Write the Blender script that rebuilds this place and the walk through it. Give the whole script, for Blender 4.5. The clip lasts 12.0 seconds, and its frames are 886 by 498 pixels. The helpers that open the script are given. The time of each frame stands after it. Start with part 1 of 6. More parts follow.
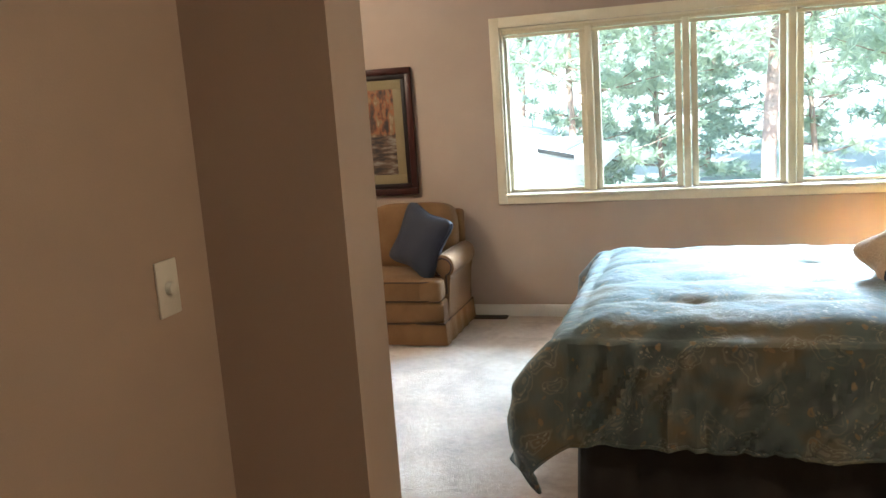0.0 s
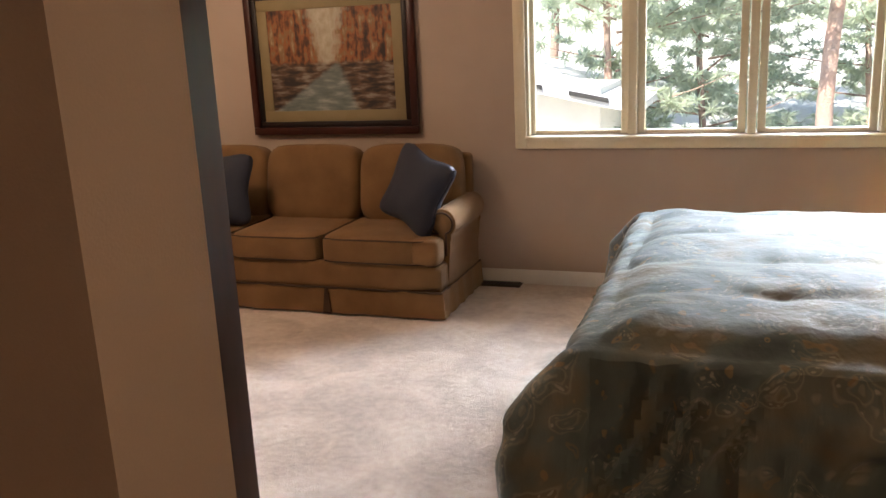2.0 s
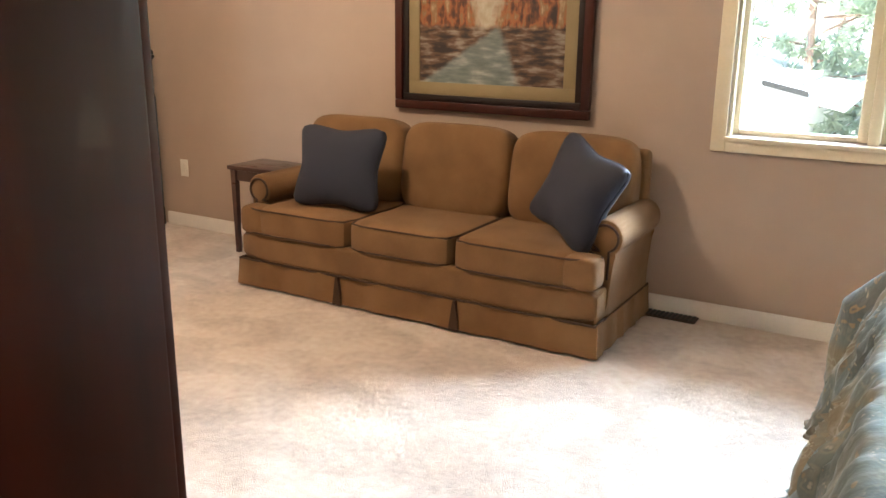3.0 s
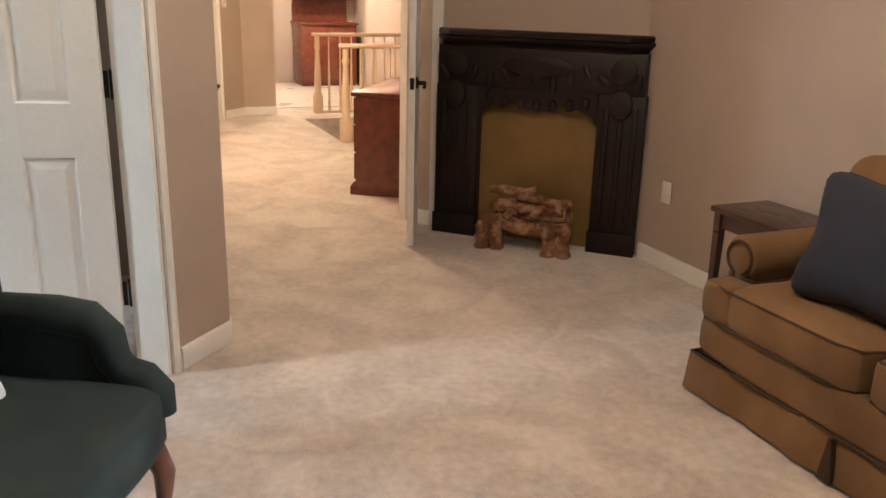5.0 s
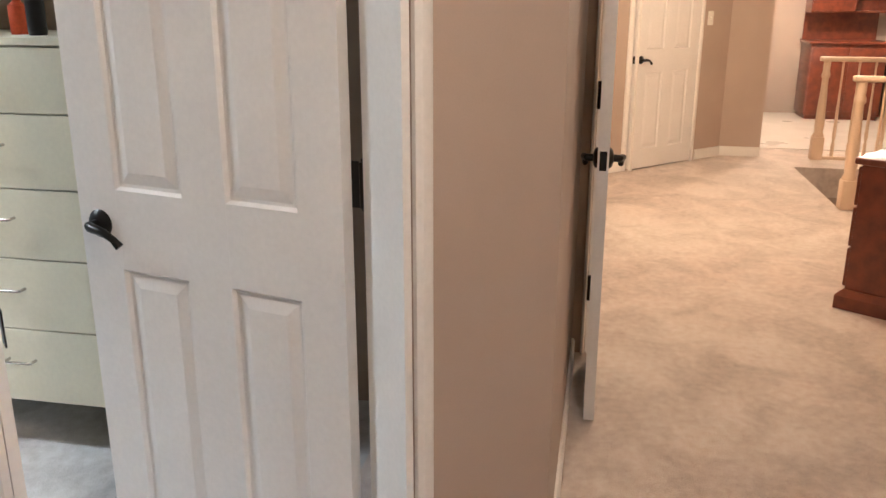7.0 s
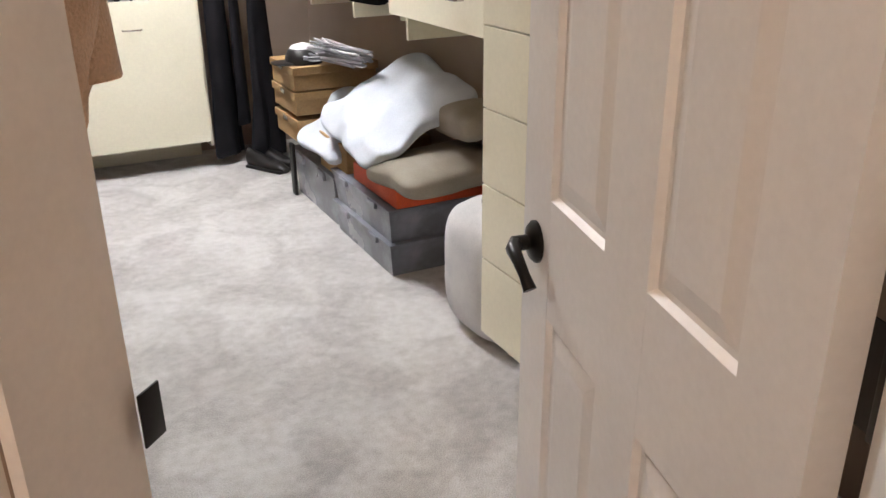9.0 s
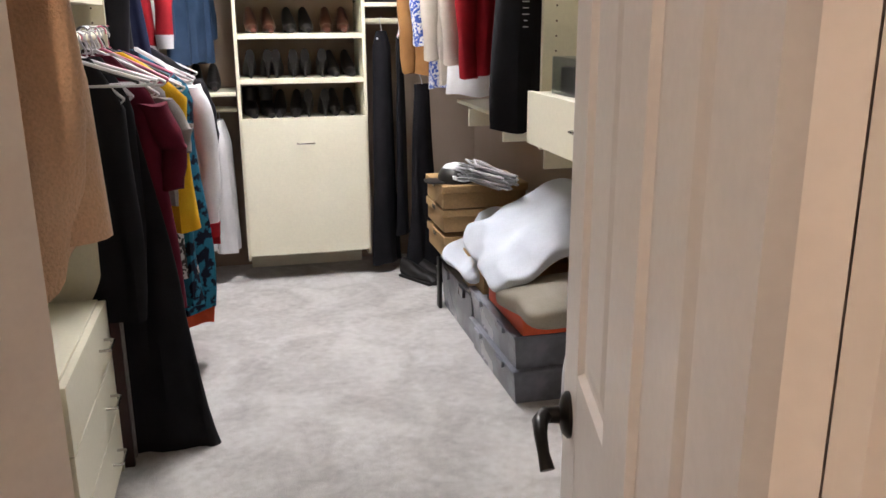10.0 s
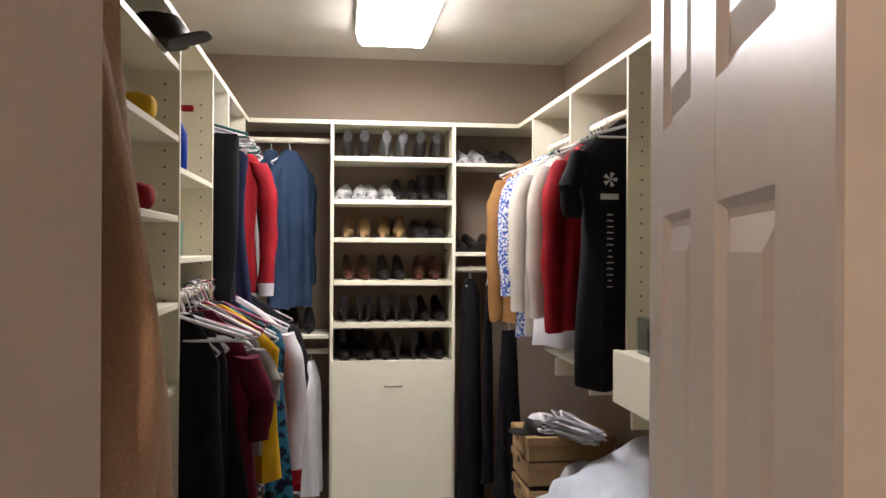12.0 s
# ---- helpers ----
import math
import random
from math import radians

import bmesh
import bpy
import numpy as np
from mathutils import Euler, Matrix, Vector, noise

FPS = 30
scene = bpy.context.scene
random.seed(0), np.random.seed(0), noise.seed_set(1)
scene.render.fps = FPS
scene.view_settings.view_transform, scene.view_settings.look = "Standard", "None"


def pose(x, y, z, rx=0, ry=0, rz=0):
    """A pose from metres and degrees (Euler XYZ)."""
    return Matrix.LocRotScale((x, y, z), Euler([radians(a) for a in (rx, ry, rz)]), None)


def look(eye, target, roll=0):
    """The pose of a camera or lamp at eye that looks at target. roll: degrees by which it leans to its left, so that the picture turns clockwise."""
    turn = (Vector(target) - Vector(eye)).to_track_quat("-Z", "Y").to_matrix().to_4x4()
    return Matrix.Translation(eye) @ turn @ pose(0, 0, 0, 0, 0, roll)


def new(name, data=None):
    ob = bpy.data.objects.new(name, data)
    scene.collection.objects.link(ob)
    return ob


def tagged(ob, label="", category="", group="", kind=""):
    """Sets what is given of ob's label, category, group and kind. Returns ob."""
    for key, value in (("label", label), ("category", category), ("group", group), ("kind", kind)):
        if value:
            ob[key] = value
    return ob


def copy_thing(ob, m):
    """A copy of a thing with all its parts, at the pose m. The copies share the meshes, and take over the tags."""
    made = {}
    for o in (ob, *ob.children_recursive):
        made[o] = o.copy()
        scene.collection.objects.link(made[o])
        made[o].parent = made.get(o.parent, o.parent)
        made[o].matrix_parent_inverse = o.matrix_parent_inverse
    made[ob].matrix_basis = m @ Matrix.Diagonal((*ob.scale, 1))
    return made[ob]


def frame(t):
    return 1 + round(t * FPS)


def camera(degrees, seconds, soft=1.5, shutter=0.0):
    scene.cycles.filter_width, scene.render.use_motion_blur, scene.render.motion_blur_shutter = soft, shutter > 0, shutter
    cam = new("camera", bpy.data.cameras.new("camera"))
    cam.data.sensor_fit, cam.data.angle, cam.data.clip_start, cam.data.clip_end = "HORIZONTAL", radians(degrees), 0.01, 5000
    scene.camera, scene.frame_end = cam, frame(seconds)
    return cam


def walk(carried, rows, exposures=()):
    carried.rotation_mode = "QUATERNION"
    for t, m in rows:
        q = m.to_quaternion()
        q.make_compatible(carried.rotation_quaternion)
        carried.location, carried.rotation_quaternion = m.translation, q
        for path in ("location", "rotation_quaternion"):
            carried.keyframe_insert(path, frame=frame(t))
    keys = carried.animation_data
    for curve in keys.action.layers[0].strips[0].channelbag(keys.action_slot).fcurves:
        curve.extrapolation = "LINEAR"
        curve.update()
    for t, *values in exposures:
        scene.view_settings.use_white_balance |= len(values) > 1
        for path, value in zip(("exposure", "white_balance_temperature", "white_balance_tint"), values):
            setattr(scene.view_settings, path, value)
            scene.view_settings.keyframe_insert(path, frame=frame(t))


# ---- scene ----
cam = camera(55.9, 12.0)
PATH = [
    (0, (0.248, 0.354, 1.561), (-0.34, 2.233, 1.208), -4.1),
    (0.5, (0.286, 0.484, 1.533), (-0.187, 2.385, 1.131), -3.7),
    (1, (0.307, 0.717, 1.47), (-0.17, 2.61, 1.036), -3.3),
    (1.5, (0.206, 1.034, 1.431), (-0.329, 2.906, 0.975), -3.2),
    (2, (0.099, 1.339, 1.412), (-0.551, 3.169, 0.936), -2.7),
    (2.5, (-0.042, 1.805, 1.36), (-0.848, 3.571, 0.879), -1.0),
    (2.8, (-0.146, 2.008, 1.363), (-1.049, 3.718, 0.855), 0.6),
    (3, (-0.223, 2.146, 1.365), (-1.197, 3.811, 0.837), 0.6),
    (3.2, (-0.288, 2.256, 1.367), (-1.35, 3.86, 0.821), 0.9),
    (4.8, (-0.966, 3.244, 1.345), (-2.677, 4.092, 0.751), 1.7),
    (5, (-1.097, 3.361, 1.352), (-2.858, 4.105, 0.763), 1.5),
    (5.5, (-1.478, 3.549, 1.383), (-3.333, 4.037, 0.817), 1.4),
    (6, (-1.873, 3.68, 1.394), (-3.781, 3.916, 0.842), 0.4),
    (6.5, (-2.268, 3.814, 1.38), (-4.192, 3.764, 0.834), 0.1),
    (7, (-2.634, 3.86, 1.37), (-4.515, 3.501, 0.791), 0.1),
    (7.6, (-3.065, 3.826, 1.346), (-4.72, 2.963, 0.627), -0.1),
    (9.3, (-3.69, 3.729, 1.36), (-4.379, 1.996, 0.637), -0.2),
    (9.5, (-3.745, 3.736, 1.376), (-4.355, 1.955, 0.702), 0.2),
    (9.6, (-3.765, 3.736, 1.376), (-4.341, 1.934, 0.727), 0.5),
    (10, (-3.833, 3.754, 1.413), (-4.282, 1.879, 0.878), -0.3),
    (10.5, (-3.867, 3.759, 1.459), (-4.218, 1.822, 1.106), -0.2),
    (11, (-3.877, 3.729, 1.48), (-4.17, 1.759, 1.294), 0.0),
    (11.5, (-3.867, 3.732, 1.504), (-4.132, 1.75, 1.442), 0.2),
    (11.7, (-3.863, 3.73, 1.507), (-4.121, 1.747, 1.475), -0.2),
    (12, (-3.86, 3.751, 1.509), (-4.111, 1.767, 1.509), 0.3),
]
walk(cam, [(t, look(eye, target, roll)) for t, eye, target, roll in PATH],
     [(0, 2.3, 5250, -3), (.5, 1.75, 6050, 8.5), (2.0, 1.7, 6350, 13), (2.6, 2.5, 5900, 6), (3.2, 2.6, 5750, 3), (5.0, 2.15, 5400, 2), (5.5, 2.2, 5350, 6), (6.5, 2.15, 5350, 6),
      (7.6, 1.95, 5500, 10), (9.3, 1.65, 6150, 15), (10, 1.45, 6150, 16), (10.5, 1.6, 6200, 16), (11.5, 1.4, 6300, 19), (12, .78, 6350, 18)])

# ---- world, sun, large lights ----
world = bpy.data.worlds.new("world")
scene.world = world
world.use_nodes = True
wn = world.node_tree
sky = wn.nodes.new("ShaderNodeTexSky")
sky.sky_type = 'NISHITA'
sky.sun_disc = False
sky.sun_elevation = radians(48)
sky.sun_rotation = radians(200)
wn.links.new(sky.outputs[0], wn.nodes["Background"].inputs[0])
wn.nodes["Background"].inputs[1].default_value = 0.15


def lamp(name, kind, energy, color, m, **more):
    data = bpy.data.lights.new(name, kind)
    data.energy, data.color = energy, color
    for key, value in more.items():
        if key == "size":
            data.size = value
        elif key == "size_y":
            data.shape = 'RECTANGLE'
            data.size_y = value
        elif key == "soft":
            data.shadow_soft_size = value
        elif key == "angle":
            data.angle = value
    ob = new(name, data)
    ob.matrix_basis = m
    return ob


lamp("sun", 'SUN', 5, (1, .95, .88), look((0, 0, 10), (1.2, 3.2, 6.2)), angle=radians(0.6))
lamp("window_daylight", 'AREA', 205, (.80, .91, 1), look((.27, 8.2, 3.65), (.2, 6.0, 1.45)), size=4.0, size_y=1.6)
lamp("sky_through_window", 'AREA', 210, (.90, .95, 1), look((2.3, 10.6, 4.1), (-.4, 2.3, .8)), size=3.0, size_y=1.5)
lamp("hall_ceiling_light", 'POINT', 38, (1, .68, .40), pose(-7.7, 4.5, 2.3), soft=.12)
lamp("passage_ceiling_light", 'POINT', 48, (1, .76, .52), pose(-11.8, 5.9, 2.3), soft=.12)
lamp("bedside_lamp_bulb", 'POINT', 11, (1, .60, .28), pose(1.42, 5.45, 1.17), soft=.04)
lamp("closet_tube_light", 'AREA', 17, (1, .98, .93), look((-4.13, .15, 2.49), (-4.13, .151, 0)), size=.30, size_y=1.1)
# unseen fill added to warm the entry walls and the near bed side
lamp("entry_ceiling_light", 'POINT', 8, (1, .68, .40), pose(1.35, 1.35, 2.35), soft=.12)
# added warm fill without a fixture, lifts the bedroom walls, carpet and door
lamp("bedroom_ceiling_light", 'POINT', 19, (1, .71, .48), pose(-2.8, 4.3, 2.45), soft=.12)


# ---- materials ----
MATS = {}


def material(name, color, rough=.6, color2=None, scale=8.0, fine=120.0, bump=.15, depth=.01, metal=0.0,
             stretch=(1, 1, 1), sheen=0.0, coat=0.0, emit=0.0, random_tint=0.0, contrast=(.35, .65), spec=.5, grain=.35):
    if name in MATS:
        return MATS[name]
    m = bpy.data.materials.new(name)
    m.use_nodes = True
    nt = m.node_tree
    b = nt.nodes["Principled BSDF"]
    tc = nt.nodes.new("ShaderNodeTexCoord")
    mp = nt.nodes.new("ShaderNodeMapping")
    mp.inputs["Scale"].default_value = stretch
    nt.links.new(tc.outputs["Object"], mp.inputs[0])
    big = nt.nodes.new("ShaderNodeTexNoise")
    big.inputs["Scale"].default_value = scale
    big.inputs["Detail"].default_value = 5
    small = nt.nodes.new("ShaderNodeTexNoise")
    small.inputs["Scale"].default_value = fine
    small.inputs["Detail"].default_value = 3
    for n in (big, small):
        nt.links.new(mp.outputs[0], n.inputs["Vector"])
    c2 = color2 or tuple(c * .82 for c in color)
    ramp = nt.nodes.new("ShaderNodeValToRGB")
    ramp.color_ramp.elements[0].position, ramp.color_ramp.elements[1].position = contrast
    ramp.color_ramp.elements[0].color = (*color, 1)
    ramp.color_ramp.elements[1].color = (*c2, 1)
    nt.links.new(big.outputs["Fac"], ramp.inputs[0])
    mix = nt.nodes.new("ShaderNodeMixRGB")
    mix.blend_type = 'MULTIPLY'
    mix.inputs[0].default_value = grain if fine > 99 else .12
    nt.links.new(ramp.outputs[0], mix.inputs[1])
    nt.links.new(small.outputs["Fac"], mix.inputs[2])
    last = mix.outputs[0]
    if random_tint:
        info = nt.nodes.new("ShaderNodeObjectInfo")
        hsv = nt.nodes.new("ShaderNodeHueSaturation")
        mr = nt.nodes.new("ShaderNodeMapRange")
        mr.inputs["To Min"].default_value, mr.inputs["To Max"].default_value = 1 - random_tint, 1 + random_tint
        nt.links.new(info.outputs["Random"], mr.inputs["Value"])
        nt.links.new(mr.outputs[0], hsv.inputs["Value"])
        nt.links.new(last, hsv.inputs["Color"])
        last = hsv.outputs[0]
    nt.links.new(last, b.inputs["Base Color"])
    rr = nt.nodes.new("ShaderNodeMapRange")
    rr.inputs["To Min"].default_value, rr.inputs["To Max"].default_value = max(.02, rough - .08), min(1, rough + .08)
    nt.links.new(big.outputs["Fac"], rr.inputs["Value"])
    nt.links.new(rr.outputs[0], b.inputs["Roughness"])
    b.inputs["Metallic"].default_value = metal
    b.inputs["Specular IOR Level"].default_value = spec
    b.inputs["Sheen Weight"].default_value = sheen
    b.inputs["Coat Weight"].default_value = coat
    if emit:
        b.inputs["Emission Color"].default_value = (*color, 1)
        b.inputs["Emission Strength"].default_value = emit
    if bump:
        bp = nt.nodes.new("ShaderNodeBump")
        bp.inputs["Strength"].default_value, bp.inputs["Distance"].default_value = bump, depth
        nt.links.new(small.outputs["Fac"], bp.inputs["Height"])
        nt.links.new(bp.outputs[0], b.inputs["Normal"])
    MATS[name] = m
    return m


wall_paint = material("wall_paint", (.45, .355, .29), .75, (.42, .33, .27), 2.0, 260, .12, .004, grain=.08)
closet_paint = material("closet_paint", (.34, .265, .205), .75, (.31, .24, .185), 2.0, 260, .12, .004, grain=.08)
ceiling_paint = material("ceiling_paint", (.78, .74, .66), .85, (.74, .70, .62), 3, 160, .5, .01)
trim_paint = material("trim_paint", (.80, .77, .73), .4, (.77, .74, .70), 5, 90, .04, .002)
window_paint = material("window_paint", (.80, .72, .55), .4, (.76, .68, .50), 5, 90, .04, .002)
door_paint = material("door_paint", (.76, .74, .72), .38, (.73, .71, .69), 4, 90, .02, .001)
melamine = material("melamine", (.82, .78, .62), .38, (.79, .75, .59), 3, 80, .01, .0005)
black_metal = material("black_metal", (.012, .011, .010), .35, (.02, .018, .016), 20, 200, .05, .001, metal=.6)
nickel = material("nickel", (.62, .60, .55), .25, (.55, .53, .5), 20, 200, .02, .001, metal=1)
dark_wood = material("dark_wood", (.055, .013, .008), .36, (.032, .009, .006), 3, 40, .02, .001, stretch=(6, 6, .5), coat=.03, spec=.3)
mantel_wood = material("mantel_wood", (.018, .008, .006), .48, (.008, .005, .004), 4, 50, .15, .003, stretch=(1, 5, 1), coat=.04, spec=.3)
red_wood = material("red_wood", (.20, .045, .018), .35, (.12, .026, .012), 4, 40, .08, .002, stretch=(.6, 4, 4), coat=.3)
table_wood = material("table_wood", (.06, .022, .014), .3, (.04, .014, .01), 5, 40, .08, .002, stretch=(1, 5, 5), coat=.3)
sofa_cloth = material("sofa_cloth", (.255, .140, .056), .85, (.195, .104, .040), 5, 330, .5, .004, sheen=.08, spec=.3)
sofa_seam_and_shade = material("sofa_seam_and_shade", (.07, .032, .014), .8, (.05, .024, .010), 5, 330, .3, .002)
navy_cloth = material("navy_cloth", (.018, .022, .045), .75, (.022, .026, .045), 9, 300, .4, .003, sheen=.05)
green_cloth = material("green_cloth", (.012, .026, .022), .8, (.006, .014, .013), 6, 300, .5, .003, sheen=.03)
blue_satin = material("blue_satin", (.025, .07, .26), .42, (.015, .04, .16), 6, 200, .2, .002, sheen=.2)
gold_satin = material("gold_satin", (.74, .54, .36), .45, (.62, .42, .26), 12, 120, .6, .006, sheen=.3)
skirt_cloth = material("skirt_cloth", (.035, .032, .030), .7, (.022, .02, .02), 6, 200, .3, .003)
chair_leg_wood = material("chair_leg_wood", (.16, .045, .02), .3, (.10, .03, .014), 5, 50, .05, .002, coat=.4)
brass_panel = material("brass_panel", (.26, .16, .05), .45, (.20, .12, .035), 3, 60, .1, .003, metal=.3)
log_bark = material("log_bark", (.20, .085, .04), .85, (.42, .24, .13), 14, 60, 1.0, .02, contrast=(.45, .6))
iron = material("iron", (.03, .028, .026), .6, (.05, .045, .04), 30, 150, .4, .004, metal=.4)
vent_metal = material("vent_metal", (.10, .055, .035), .45, (.07, .04, .03), 10, 100, .1, .002, metal=.5)
plastic_white = material("plastic_white", (.78, .76, .70), .35, (.74, .72, .66), 5, 80, .02, .001)
shade_cloth = material("shade_cloth", (.95, .74, .42), .8, (.9, .68, .36), 6, 300, .2, .002, emit=1.6)
blind_cloth = material("blind_cloth", (.80, .70, .48), .8, (.76, .66, .44), 6, 200, .2, .002)
diffuser = material("diffuser", (1, .98, .92), .5, (1, .97, .9), 3, 50, 0, .001, emit=9.0)
cardboard = material("cardboard", (.42, .27, .12), .8, (.36, .22, .09), 5, 120, .2, .003)
grey_plastic = material("grey_plastic", (.17, .18, .21), .25, (.28, .29, .33), 7, 60, .1, .003, contrast=(.4, .62))
orange_cloth = material("orange_cloth", (.75, .10, .02), .6, (.6, .07, .015), 8, 150, .2, .003)
sheet_cloth = material("sheet_cloth", (.66, .70, .76), .7, (.56, .60, .67), 5, 240, .3, .004)
taupe_cloth = material("taupe_cloth", (.34, .30, .24), .75, (.28, .245, .19), 6, 240, .3, .004)
robe_cloth = material("robe_cloth", (.86, .62, .42), .85, (.78, .54, .35), 6, 300, .6, .004, sheen=.3)
leather_black = material("leather_black", (.010, .009, .009), .42, (.018, .016, .015), 12, 120, .1, .002, spec=.3)
leather_grey = material("leather_grey", (.06, .06, .065), .35, (.11, .11, .115), 12, 120, .1, .002)
leather_tan = material("leather_tan", (.28, .17, .075), .4, (.20, .12, .05), 12, 120, .1, .002)
leather_brown = material("leather_brown", (.10, .035, .02), .35, (.06, .02, .012), 12, 120, .1, .002)
canvas_white = material("canvas_white", (.46, .46, .45), .6, (.16, .16, .17), 40, 150, .2, .003, contrast=(.5, .6))
bark = material("bark", (.28, .21, .17), .9, (.36, .22, .16), 3, 30, .8, .03)
foliage = material("foliage", (.28, .33, .24), .7, (.34, .36, .26), 1.2, 30, 0, .01, random_tint=.2)
thin = foliage.node_tree.nodes.new("ShaderNodeBsdfTranslucent")
thin.inputs[0].default_value = (.66, .71, .56, 1)
both = foliage.node_tree.nodes.new("ShaderNodeMixShader")
both.inputs[0].default_value = .6
foliage.node_tree.links.new(foliage.node_tree.nodes["Principled BSDF"].outputs[0], both.inputs[1])
foliage.node_tree.links.new(thin.outputs[0], both.inputs[2])
foliage.node_tree.links.new(both.outputs[0], foliage.node_tree.nodes["Material Output"].inputs[0])
rail_paint = material("rail_paint", (.66, .50, .36), .45, (.60, .45, .31), 5, 90, .04, .002)
ground_mat = material("ground_grass", (.46, .43, .36), .95, (.54, .51, .44), .6, 20, .5, .03)
roof_mat = material("roof_shingle", (.62, .60, .57), .8, (.52, .50, .48), 4, 40, .4, .01)
stucco = material("stucco", (.70, .68, .62), .85, (.64, .62, .57), 2, 60, .3, .01)
tile_mat = material("pale_tile", (.62, .56, .50), .3, (.56, .50, .44), 3, 40, .05, .002)


def carpet_material(name, light, dark):
    m = bpy.data.materials.new(name)
    m.use_nodes = True
    nt = m.node_tree
    b = nt.nodes["Principled BSDF"]
    tc = nt.nodes.new("ShaderNodeTexCoord")
    warp = nt.nodes.new("ShaderNodeTexNoise")
    warp.inputs["Scale"].default_value, warp.inputs["Detail"].default_value = 1.1, 2
    nap = nt.nodes.new("ShaderNodeTexNoise")
    nap.inputs["Scale"].default_value, nap.inputs["Detail"].default_value = 3.4, 6
    nap.inputs["Distortion"].default_value = .9
    tuft = nt.nodes.new("ShaderNodeTexNoise")
    tuft.inputs["Scale"].default_value, tuft.inputs["Detail"].default_value = 240, 2
    clump = nt.nodes.new("ShaderNodeTexNoise")
    clump.inputs["Scale"].default_value, clump.inputs["Detail"].default_value = 28, 4
    for n in (warp, nap, tuft, clump):
        nt.links.new(tc.outputs["Object"], n.inputs["Vector"])
    ramp = nt.nodes.new("ShaderNodeValToRGB")
    ramp.color_ramp.elements[0].position, ramp.color_ramp.elements[1].position = .36, .62
    ramp.color_ramp.elements[0].color, ramp.color_ramp.elements[1].color = (*dark, 1), (*light, 1)
    nt.links.new(nap.outputs["Fac"], ramp.inputs[0])
    mixes = ramp.outputs[0]
    for node, amount in ((warp, .25), (clump, .35), (tuft, .45)):
        mix = nt.nodes.new("ShaderNodeMixRGB")
        mix.blend_type = 'OVERLAY'
        mix.inputs[0].default_value = amount
        nt.links.new(mixes, mix.inputs[1])
        nt.links.new(node.outputs["Fac"], mix.inputs[2])
        mixes = mix.outputs[0]
    nt.links.new(mixes, b.inputs["Base Color"])
    b.inputs["Roughness"].default_value = .95
    b.inputs["Specular IOR Level"].default_value = .1
    b.inputs["Sheen Weight"].default_value = .3
    add = nt.nodes.new("ShaderNodeMath")
    add.operation = 'ADD'
    nt.links.new(tuft.outputs["Fac"], add.inputs[0])
    nt.links.new(clump.outputs["Fac"], add.inputs[1])
    bp = nt.nodes.new("ShaderNodeBump")
    bp.inputs["Strength"].default_value, bp.inputs["Distance"].default_value = .7, .012
    nt.links.new(add.outputs[0], bp.inputs["Height"])
    nt.links.new(bp.outputs[0], b.inputs["Normal"])
    return m


carpet = carpet_material("carpet", (.66, .56, .49), (.50, .415, .36))
closet_carpet = carpet_material("closet_carpet", (.60, .58, .56), (.42, .40, .385))


